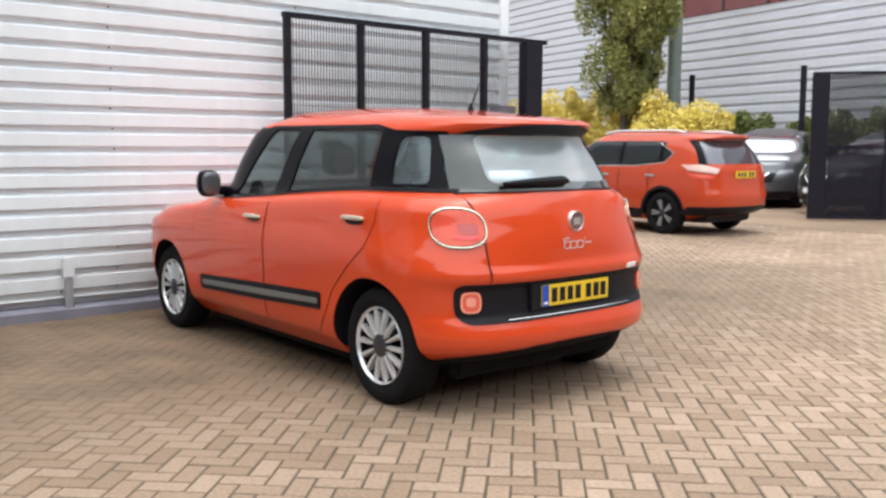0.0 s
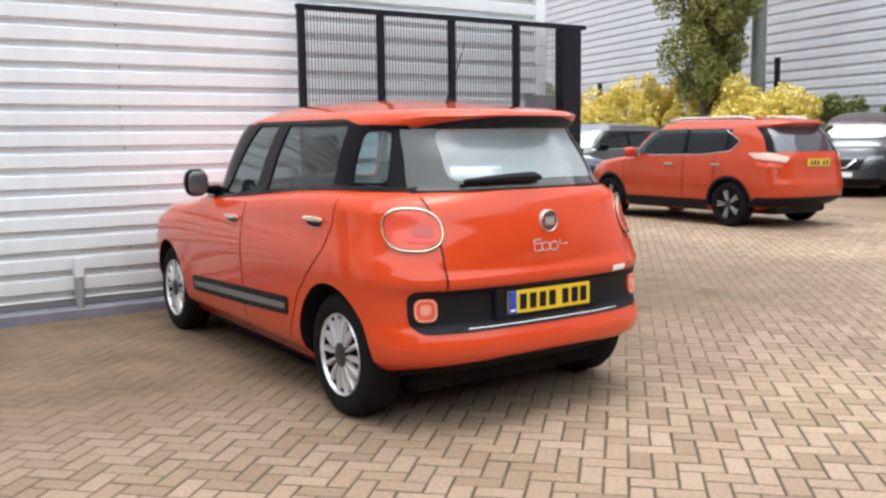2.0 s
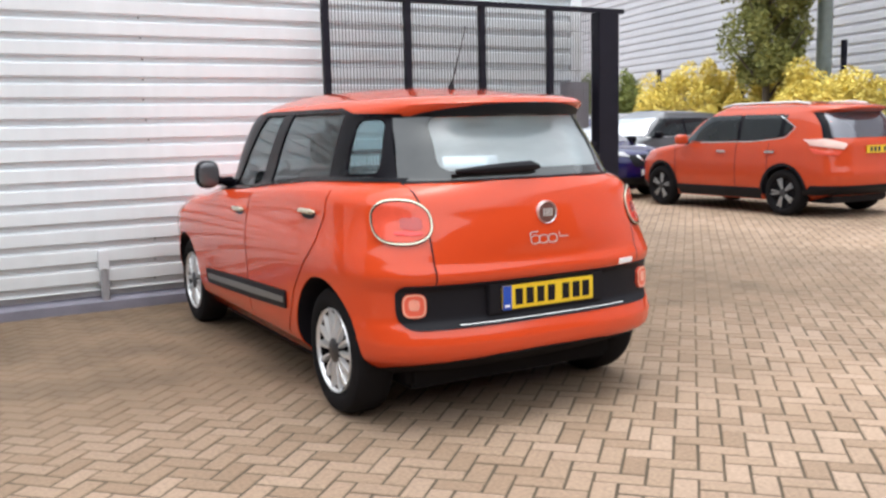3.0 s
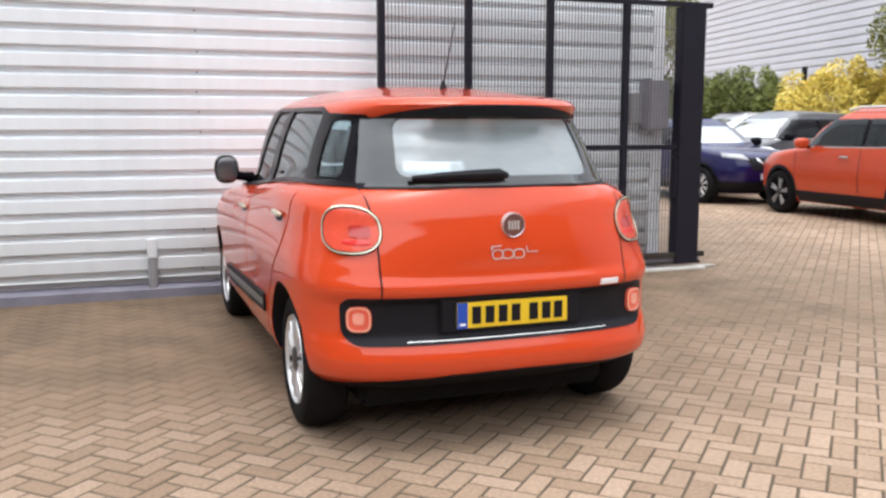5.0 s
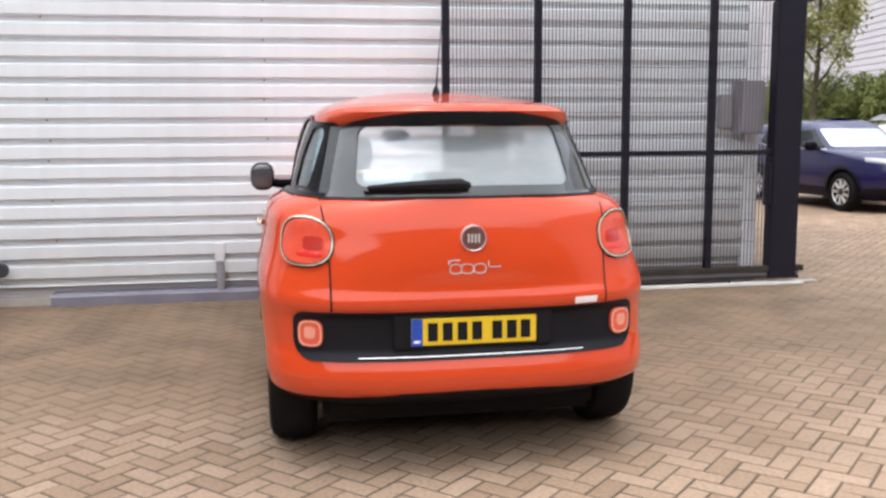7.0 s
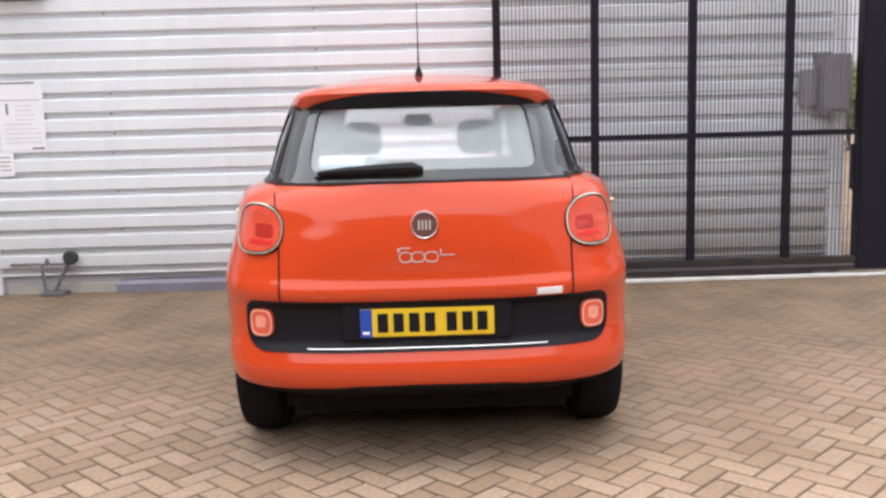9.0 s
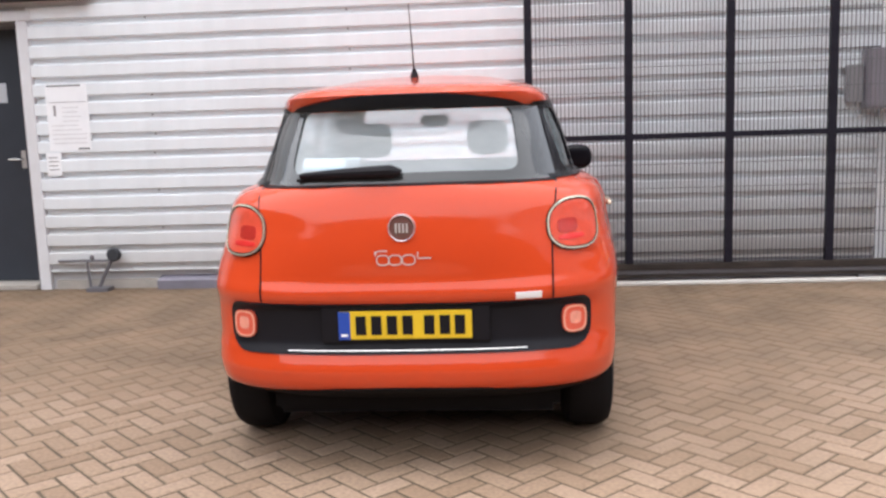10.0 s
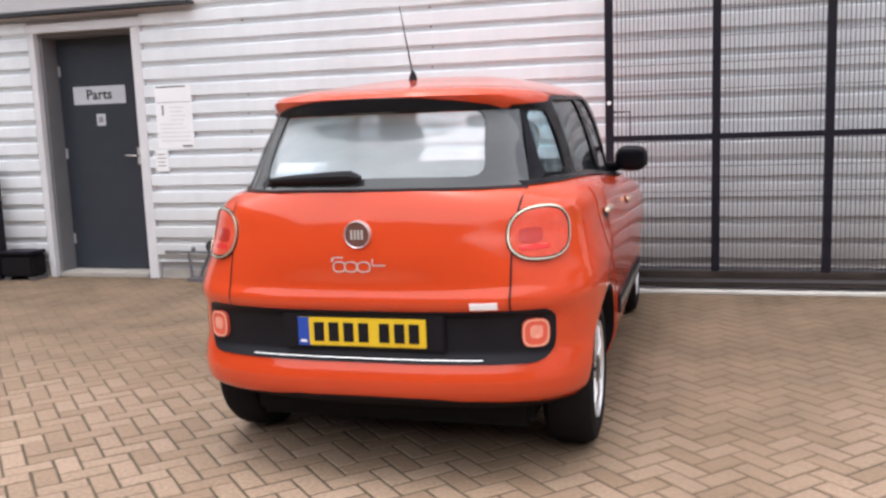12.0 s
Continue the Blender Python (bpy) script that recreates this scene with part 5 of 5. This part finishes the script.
        # pale spot painted on the lens in place of a highlight
        part("lens_core", H.panel("wrap", oval(sx * 0.666, 0.606, 0.024, 0.026, 3.4, 28), 0.0205, 0.008, 8, 8), "fog_core", fog, smooth=True)
        part("headlamp", H.panel(side, rounded([(2.86, 0.90), (3.06, 0.88), (3.08, 0.97), (2.92, 0.99)], 0.04), 0.008, 0.02, 8, 8), "clear_lamp", car, "clear headlamp", smooth=True)
        # door mirror
        mx = 0.897 if sx < 0 else 0.855
        mw, mh = (0.078, 0.092) if sx < 0 else (0.1, 0.08)
        mirror = part("door_mirror", ellipsoid((sx * mx, 1.83, 1.125), (mw, 0.062, mh), 2.6), "black_gloss", car, "black door mirror", smooth=True)
        # grey left, black right: what each glass reflects is put into its colour
        part("mirror_glass", ellipsoid((sx * mx, 1.782, 1.125), (mw - 0.012, 0.02, mh - 0.014), 3.0), "mirror_glass" if sx < 0 else "black_gloss", mirror, smooth=True)
        part("mirror_arm", tube(bmesh.new(), [(sx * 0.72, 1.88, 1.07), (sx * (mx - 0.1), 1.86, 1.075), (sx * (mx - 0.03), 1.84, 1.09)], [0.035, 0.03, 0.03]), "black_gloss", mirror, smooth=True)

    # tailgate and rear bumper
    gate = part("tailgate", H.panel("rear", [(-0.568, 0.705), (0.568, 0.705), (0.571, 0.9), (0.588, 1.06), (0.6, 1.13), (0.25, 1.139), (-0.25, 1.139), (-0.6, 1.13), (-0.588, 1.06), (-0.571, 0.9)], 0.003, 0.006, 30, 30), "red_paint", car, smooth=True)
    for sx in (-1, 1):
        part("shut_line", H.ribbon("rear", [(sx * 0.604, 1.134), (sx * 0.592, 1.06), (sx * 0.575, 0.9), (sx * 0.573, 0.50)], 0.006, 0.0045), "black_plastic", gate)
    part("shut_line", H.ribbon("rear", [(-0.604, 1.135), (-0.25, 1.144), (0.25, 1.144), (0.604, 1.135)], 0.007, 0.0045), "black_plastic", gate)
    band = part("bumper_insert", H.panel("wrap", rounded([(-0.75, 0.49), (0.75, 0.49), (0.75, 0.692), (-0.75, 0.692)], [0.1, 0.1, 0.05, 0.05], 8), 0.006, 0.02, 60, 18), "black_plastic", car, "matt black bumper insert", smooth=True)
    part("plate_recess", boxed(-0.33, 0.33, -0.685, -0.64, 0.535, 0.684, 0.006), "black_plastic", band)
    part("chrome_strip", H.panel("rear", rounded([(-0.47, 0.4995), (0.47, 0.4995), (0.47, 0.5025), (-0.47, 0.5025)], 0.001), 0.010, 0.01, 30, 4), "chrome", band, "thin chrome strip")
    plate = part("number_plate", boxed(-0.26, 0.26, -0.696, -0.684, 0.552, 0.663, 0.003), "plate", car, "yellow rear number plate with a blue end")
    part("blue_band", boxed(-0.2595, -0.214, -0.6985, -0.69, 0.5525, 0.6625), "plate_blue", plate)
    part("mark_bar", boxed(-0.25, -0.224, -0.7, -0.695, 0.565, 0.575), "paper", plate)
    for x in (-0.172, -0.111, -0.050, 0.011, 0.095, 0.156, 0.214):
        part("character_bar", boxed(x - 0.02, x + 0.02, -0.6995, -0.692, 0.571, 0.645), "black_plastic", plate)
    low = [(1.02 * k / 12, 0.196) for k in range(-12, 13)] + [(1.02 * k / 12, 0.25 + 0.108 * (1 - abs(k / 12) ** 2.5)) for k in range(12, -13, -1)]
    part("lower_valance", H.panel("wrap", low, 0.004, 0.015, 44, 12), "rubber", car, "black lower edge of the bumper", smooth=True)
    badge = part("badge", lathe(bmesh.new(), [(0.0005, -0.688), (0.045, -0.686), (0.046, -0.66)], "y", 36, (0, 0, 0.985)), "badge_grey", car, "round badge with a chrome rim", smooth=True)
    part("chrome_ring", lathe(bmesh.new(), [(0.048, -0.684), (0.0485, -0.690), (0.0505, -0.692), (0.0525, -0.688), (0.053, -0.66)], "y", 36, (0, 0, 0.985)), "silver", badge, smooth=True)
    for x in (-0.021, -0.007, 0.007, 0.021):
        part("badge_bar", boxed(x - 0.0035, x + 0.0035, -0.6925, -0.682, 0.967, 1.003), "silver", badge)
    for x, w in ((-0.075, 0.026), (-0.028, 0.027), (0.024, 0.027)):
        part("model_mark", H.hoop("rear", oval(x, 0.862, w, 0.021, 2.6, 24), oval(x, 0.862, w - 0.0045, 0.0165, 2.6, 24), 0.006, 0.006), "silver", car)
    part("model_mark", H.ribbon("rear", [(-0.104, 0.897), (-0.104, 0.878), (-0.096, 0.897), (-0.058, 0.897)], 0.005, 0.008), "silver", car)
    part("model_mark", H.ribbon("rear", [(0.06, 0.892), (0.06, 0.868), (0.112, 0.868)], 0.005, 0.008), "silver", car)
    part("sticker", H.panel("rear", [(0.43, 0.703), (0.53, 0.703), (0.53, 0.728), (0.43, 0.728)], 0.006, 0.004, 6, 4), "paper", car, "small white sticker")
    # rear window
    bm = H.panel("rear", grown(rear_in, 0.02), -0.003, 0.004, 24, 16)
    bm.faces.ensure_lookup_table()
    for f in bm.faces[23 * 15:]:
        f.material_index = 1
    pane = part("rear_window", bm, ["clear_glass", "inner_pane"], car, "rear glass with a painted pale sky sheen", smooth=True)
    pane.visible_shadow = False
    part("black_border", H.hoop("rear", split(rear_out, 5), split(rear_in, 5), 0.006, 0.01, steps=5), "border_glass", pane, smooth=True)
    shield = part("windscreen", H.panel("front", grown(screen, 0.01), -0.004, 0.004, 16, 12), "screen_pane", car, smooth=True)
    shield.visible_shadow = False
    arm = bmesh.new()
    pts = [(-0.40, 1.172), (-0.3, 1.178), (-0.15, 1.184), (-0.04, 1.186), (0.0, 1.18)]
    tube(arm, [H.lifted("rear", u, v, 0.028) for u, v in pts], [0.01, 0.017, 0.022, 0.024, 0.012], 8)
    wiper = part("rear_wiper", arm, "black_plastic", car, "black rear wiper arm", smooth=True)
    part("wiper_blade", tube(bmesh.new(), [H.lifted("rear", u, v, 0.016) for u, v in ((-0.42, 1.160), (-0.25, 1.166), (-0.06, 1.17))], 0.007, 6), "rubber", wiper)
    note = part("window_notice", H.panel("rear", [(-0.43, 1.213), (-0.18, 1.213), (-0.175, 1.262), (-0.425, 1.262)], -0.02, 0.003, 6, 4), "paper", car, "white paper notice behind the rear glass")
    part("printed_block", H.panel("rear", [(-0.235, 1.222), (-0.185, 1.222), (-0.182, 1.254), (-0.232, 1.254)], -0.0175, 0.003, 4, 4), "ink", note)
    part("printed_line", H.panel("rear", [(-0.42, 1.218), (-0.25, 1.218), (-0.25, 1.226), (-0.42, 1.226)], -0.0175, 0.003, 6, 4), "print_blue", note)
    # spoiler's shaded lip and the aerial
    under = [(0.5 * k / 12, 1.437) for k in range(-12, 13)] + [(0.5 * k / 12, 1.443 + 0.053 * (1 - (k / 12) ** 2) ** 0.8) for k in range(11, -12, -1)]
    part("spoiler_underside", H.panel("rear", under, 0.005, 0.02, 36, 14), "black_plastic", car, "black underside of the roof spoiler", smooth=True)
    aerial = part("aerial", tube(bmesh.new(), [(-0.012, 0.16, 1.585), (-0.012, 0.10, 1.70), (-0.012, -0.01, 1.90)], [0.005, 0.0032, 0.0017], 8), "black_plastic", car, "thin black roof aerial", smooth=True)
    part("aerial_foot", lathe(bmesh.new(), [(0.022, 1.575), (0.018, 1.6), (0.012, 1.615), (0.006, 1.63)], "z", 16, (-0.012, 0.15, 0)), "black_plastic", aerial, smooth=True)
    # cabin
    for x in (-0.36, 0.3):
        seat = part("front_seat", boxed(x - 0.24, x + 0.24, 1.0, 1.14, 0.5, 1.14, 0.05, Matrix.Translation((0, 0.0, 0))), "cloth", car, "dark cloth front seat")
        part("headrest", ellipsoid((x, 1.04, 1.285), (0.118, 0.06, 0.1), 3.0), "cloth", seat, smooth=True)
        part("cushion", boxed(x - 0.25, x + 0.25, 1.1, 1.6, 0.4, 0.55, 0.04), "cloth", seat)
    bench = part("rear_seat", boxed(-0.58, 0.58, 0.12, 0.26, 0.45, 1.165, 0.05), "cloth", car, "dark cloth rear bench")
    for x in (-0.36, 0.36):
        part("headrest", boxed(x - 0.13, x + 0.13, 0.11, 0.2, 1.12, 1.185, 0.03), "cloth", bench)
    part("parcel_shelf", boxed(-0.62, 0.62, -0.45, 0.1, 1.03, 1.06, 0.01), "inner", car)
    part("dashboard", boxed(-0.68, 0.68, 1.75, 2.15, 0.8, 1.08, 0.06), "inner", car)
    part("cabin_mirror", boxed(-0.135, 0.05, 1.6, 1.625, 1.35, 1.425, 0.02), "inner", car)
    part("underbody", boxed(-0.61, 0.61, -0.42, 3.05, 0.16, 0.29, 0.03), "rubber", car)
    for sx in (-1, 1):
        part("side_tray", boxed(sx * 0.61 - 0.1, sx * 0.61 + 0.1, 0.4, 2.2, 0.14, 0.24, 0.02), "rubber", car)
    part("axle_beam", tube(bmesh.new(), [(-0.66, -0.048, 0.27), (0.66, -0.048, 0.27)], 0.055), "black_plastic", car, smooth=True)
    part("exhaust_box", boxed(0.12, 0.48, -0.3, -0.13, 0.19, 0.3, 0.04), "rubber", car)
    wheel = make_wheel(car, 0.317, 0.214, 0.2, 14, "silver", "strip", spoke_w=0.0145)
    set_wheels(car, wheel, 1.47, 2.612, 0.317, -0.048)
    return car


build_mpv(pose(3.628, 3.87, 0))


# ---- the cars beyond the gate ----
def suv_rows(length, width, height, rear_over, base, belt=1.08, bonnet=1.02):
    """Slices of a taller car, by its main measures."""
    r, f, w, h = -rear_over, length - rear_over, width / 2, height
    return [
        (0.22, r + 0.62, f - 0.25, w - 0.09, 3, 9, 2.4, 6),
        (0.34, r + 0.22, f - 0.06, w - 0.03, 3, 11, 2.4, 6),
        (0.46, r + 0.03, f, w - 0.01, 3, 12, 2.4, 6),
        (0.62, r + 0.01, f, w, 3, 12, 2.4, 6),
        (0.75, r + 0.04, f - 0.02, w, 3, 12, 2.4, 6),
        (0.88, r + 0.06, f - 0.1, w - 0.01, 3, 12, 2.4, 6),
        (bonnet - 0.06, r + 0.07, f - 0.25, w - 0.02, 3, 12, 2.4, 6),
        (bonnet, r + 0.075, f - 0.6, w - 0.03, 3, 12, 2.4, 6),
        (belt, r + 0.09, f - 1.08, w - 0.045, 3, 12, 2.8, 5),
        (belt + 0.06, r + 0.12, f - 1.22, w - 0.065, 3.2, 12, 3, 5),
        (h - 0.35, r + 0.25, f - 1.5, w - 0.13, 3.2, 12, 3, 5),
        (h - 0.19, r + 0.37, f - 1.85, w - 0.2, 3.2, 12, 3, 5),
        (h - 0.165, r + 0.24, f - 1.92, w - 0.22, 3, 10, 3, 5),
        (h - 0.13, r + 0.23, f - 2.0, w - 0.25, 2.8, 9, 3, 5),
        (h - 0.09, r + 0.38, f - 2.1, w - 0.31, 2.7, 6, 2.6, 4),
        (h - 0.04, r + 0.9, f - 2.2, w - 0.46, 2.5, 4, 2.4, 4),
        (h - 0.012, r + 1.3, f - 2.3, w - 0.68, 2.3, 3, 2.3, 3),
        (h, r + 1.7, f - 2.4, 0.06, 2, 2, 2, 2),
    ]


def build_suv(name, label, paint, matrix, length, width, height, rear_over, base, wheel_material, rails=False, belt=1.08, bonnet=1.02, wheel_r=0.345, spokes=5):
    car = thing(name, label, "car", matrix, "parked cars")
    H = Hull(suv_rows(length, width, height, rear_over, base, belt, bonnet), base / 2)
    f, w, h, r = length - rear_over, width / 2, height, -rear_over
    body = part("body", H.skin(bmesh.new(), 0.0, 80, 56), paint, car)
    cut(body, [barrel(y, wheel_r, wheel_r + 0.055, a, b, 36) for y in (0, base) for a, b in ((-1.3, -w + 0.28), (w - 0.28, 1.3))])
    top = h - 0.185
    for side, sx in (("left", -1), ("right", 1)):
        for y in (0, base):
            bm = bmesh.new()
            rr = [[bm.verts.new((sx * max(min(x, H.side(y + q * math.cos(t), wheel_r + q * math.sin(t)) + 0.006), w - 0.3), y + q * math.cos(t), wheel_r + q * math.sin(t))) for t in np.linspace(-0.1, math.pi + 0.1, 26)] for x, q in ((2, wheel_r + 0.095), (2, wheel_r + 0.05), (w - 0.29, wheel_r + 0.045))]
            for r0, r1 in zip(rr, rr[1:]):
                for a, b, c, d in zip(r0, r0[1:], r1[1:], r1):
                    bm.faces.new((a, b, c, d))
            part("wheel_arch", bm, "black_plastic", car, smooth=True)
        part("pillar_trim", H.panel(side, [(r + 0.86, belt + 0.235), (0.02, belt + 0.09), (0.6, belt + 0.03), (f - 1.46, belt + 0.012), (f - 1.97, top - 0.012), (r + 1.25, top - 0.035)], 0.0015, 0.006, 20, 16), "black_gloss", car, smooth=True)
        for outline in ([(0.98, belt + 0.03), (f - 1.46, belt + 0.015), (f - 1.97, top - 0.02), (1.0, top - 0.015)], [(0.14, belt + 0.085), (0.55, belt + 0.045), (0.9, belt + 0.03), (0.92, top - 0.015), (0.14, top - 0.025)],
                        [(r + 0.9, belt + 0.235), (0.06, belt + 0.1), (0.06, top - 0.03), (r + 1.2, top - 0.045)]):
            part("side_window", H.panel(side, outline, 0.003, 0.008, 12, 12), "dark_glass", car, "dark side glass", smooth=True)
        part("window_trim", H.ribbon(side, [(f - 1.42, belt), (0.6, belt + 0.02), (0.02, belt + 0.075), (r + 0.84, belt + 0.225), (r + 1.16, top - 0.05)], 0.013, 0.006), "chrome", car, "bright window trim")
        for hy in (0.25, 1.25):
            p = H.lifted(side, hy, belt - 0.13, 0.02)
            part("handle", boxed(p.x - 0.012, p.x + 0.012, hy - 0.1, hy + 0.1, belt - 0.145, belt - 0.115, 0.008), "chrome", car)
        for y0, y1 in ((0.95, f - 1.3), (0.3, 0.94)):
            z0 = 0.42
            part("shut_line", H.ribbon(side, [(y0, z0), (y0, belt)], 0.012, 0.002), "black_plastic", car)
        part("shut_line", H.ribbon(side, [(f - 1.35, 0.42), (f - 1.3, belt - 0.02)], 0.012, 0.002), "black_plastic", car)
        part("sill_guard", H.panel(side, [(wheel_r + 0.1, 0.235), (base - wheel_r - 0.1, 0.235), (base - wheel_r - 0.08, 0.40), (wheel_r + 0.08, 0.40)], 0.008, 0.02, 14, 6), "black_plastic", car, smooth=True)
        part("tail_lamp", H.panel("wrap", [(sx * (w - 0.36), belt - 0.02), (sx * (w - 0.28), belt - 0.1), (sx * (w + 0.16), belt - 0.04), (sx * (w + 0.26), belt + 0.045), (sx * (w - 0.08), belt + 0.05)], 0.012, 0.02, 14, 10), "peach_lamp", car, "pale tail lamp", smooth=True)
        part("tail_lamp_base", H.panel("wrap", [(sx * (w - 0.2), belt - 0.19), (sx * (w + 0.1), belt - 0.17), (sx * (w + 0.2), belt - 0.08), (sx * (w - 0.27), belt - 0.12)], 0.01, 0.02, 10, 6), "tail_red", car, smooth=True)
        fx = sx * (w - 0.3)
        part("headlamp", H.panel("front", [(fx - 0.17, 0.80), (fx + 0.16, 0.84), (fx + 0.14, 0.92), (fx - 0.1, 0.9)] if sx > 0 else [(fx + 0.17, 0.80), (fx - 0.16, 0.84), (fx - 0.14, 0.92), (fx + 0.1, 0.9)], 0.012, 0.02, 12, 8), "dull_lamp", car, "clear headlamp", smooth=True)
        part("door_mirror", ellipsoid((sx * (w + 0.1), f - 1.6, belt + 0.06), (0.12, 0.07, 0.085), 2.8), paint if paint == "suv_paint" else "black_gloss", car, smooth=True)
        part("mirror_arm", tube(bmesh.new(), [(sx * (w - 0.06), f - 1.58, belt), (sx * (w + 0.06), f - 1.6, belt + 0.02)], 0.03), "black_gloss", car, smooth=True)
        if rails:
            line = [(r + 0.75, h - 0.07), (r + 1.0, h - 0.035), (f - 2.4, h - 0.03), (f - 2.15, h - 0.07)]
            part("roof_rail", tube(bmesh.new(), [(sx * (w - 0.3), y, z) for y, z in line], 0.02, 8), "silver", car, "silver roof rail", smooth=True)
    part("windscreen", H.panel("front", rounded([(-w + 0.17, belt + 0.05), (w - 0.17, belt + 0.05), (w - 0.27, top - 0.01), (-w + 0.27, top - 0.01)], 0.04), 0.003, 0.008, 20, 14), "screen_glass", car, "windscreen full of sky reflection", smooth=True)
    part("rear_window", H.panel("rear", rounded([(-w + 0.2, belt + 0.06), (w - 0.2, belt + 0.06), (w - 0.3, top - 0.01), (-w + 0.3, top - 0.01)], 0.05), 0.003, 0.008, 20, 12), "rear_pane", car, smooth=True)
    for sx in (-1, 1):
        part("corner_trim", H.panel("rear", [(sx * (w - 0.215), belt + 0.05), (sx * (w - 0.13), belt + 0.05), (sx * (w - 0.235), top - 0.01), (sx * (w - 0.305), top - 0.01)], 0.002, 0.008, 6, 12), "black_gloss", car, smooth=True)
    part("rear_bumper", H.panel("wrap", rounded([(-w - 0.22, 0.33), (w + 0.22, 0.33), (w + 0.22, 0.47), (-w - 0.22, 0.47)], 0.03), 0.008, 0.02, 40, 8), "black_plastic", car, "black lower bumper", smooth=True)
    part("front_bumper", H.panel("front", rounded([(-w + 0.12, 0.26), (w - 0.12, 0.26), (w - 0.12, 0.42), (-w + 0.12, 0.42)], 0.03), 0.01, 0.02, 30, 8), "black_plastic", car, smooth=True)
    grille = part("grille", H.panel("front", rounded([(-0.38, 0.62), (0.38, 0.62), (0.48, 0.84), (-0.48, 0.84)], 0.03), 0.008, 0.02, 20, 8), "black_plastic", car, smooth=True)
    part("grille_chrome", H.ribbon("front", [(-0.3, 0.83), (-0.12, 0.66), (0.12, 0.66), (0.3, 0.83)], 0.035, 0.014), "chrome", grille, "chrome v-shaped grille bar")
    ry = H.rear(0.0, 0.97) - 0.012
    plate = part("number_plate", boxed(-0.26, 0.26, ry - 0.01, ry, 0.92, 1.03, 0.003), "plate", car, "yellow number plate")
    for x in (-0.17, -0.09, -0.01, 0.11, 0.19):
        part("character_bar", boxed(x - 0.025, x + 0.025, ry - 0.013, ry - 0.005, 0.94, 1.01), "ink_dark", plate)
    fy = H.front(0, 0.52) + 0.012
    part("front_plate", boxed(-0.26, 0.26, fy - 0.005, fy + 0.008, 0.46, 0.57, 0.003), "paper", car, "white front number plate")
    part("underbody", boxed(-0.6, 0.6, r + 0.35, f - 0.4, 0.2, 0.35, 0.03), "black_plastic", car)
    wheel = make_wheel(car, wheel_r, wheel_r - 0.11, 0.22, spokes, wheel_material, "dark_wheel", twin=spokes == 5, spoke_w=0.013 if spokes == 5 else 0.024, barrel_material="black_gloss" if spokes == 5 else None)
    set_wheels(car, wheel, width - 0.25, base, wheel_r)
    return car


build_suv("sport_utility_car", "orange-red estate-sized off-roader with silver roof rails", "suv_paint", pose(13.0, 8.85, 0, 0, 0, -3), 4.64, 1.82, 1.71, 0.98, 2.705, "alloy", rails=True)
build_suv("blue_crossover", "deep blue crossover parked facing the yard", "blue_paint", pose(12.94, 16.25, 0, 0, 0, 182), 4.38, 1.81, 1.59, 0.85, 2.646, "silver", belt=1.04, bonnet=1.0, wheel_r=0.335, spokes=9)
build_suv("grey_off_roader", "dark grey off-roader parked beside the blue crossover", "grey_paint", pose(17.3, 16.1, 0, 0, 0, 93), 4.5, 1.84, 1.75, 0.9, 2.66, "silver", belt=1.12, bonnet=1.04, spokes=9)
build_suv("silver_hatchback", "silver tall hatchback parked in the far row", "silver_paint", pose(18.8, 19.7, 0, 0, 0, 93), 4.3, 1.8, 1.78, 0.85, 2.6, "silver", belt=1.12, bonnet=1.05, wheel_r=0.325, spokes=9)
build_suv("dark_off_roader", "black off-roader parked behind the mesh of the second gate", "black_paint", pose(21.85, 8.58, 0, 0, 0, 74), 4.6, 1.86, 1.8, 0.9, 2.7, "dark_wheel", belt=1.22, bonnet=1.12, spokes=9)
build_suv("grey_off_roader", "grey off-roader with a sky-bright windscreen by the hedge", "grey_paint", pose(22.5, 12.7, 0, 0, 0, 110), 4.6, 1.86, 1.92, 0.9, 2.7, "silver", belt=1.26, bonnet=1.16, spokes=9)


lay_paving()
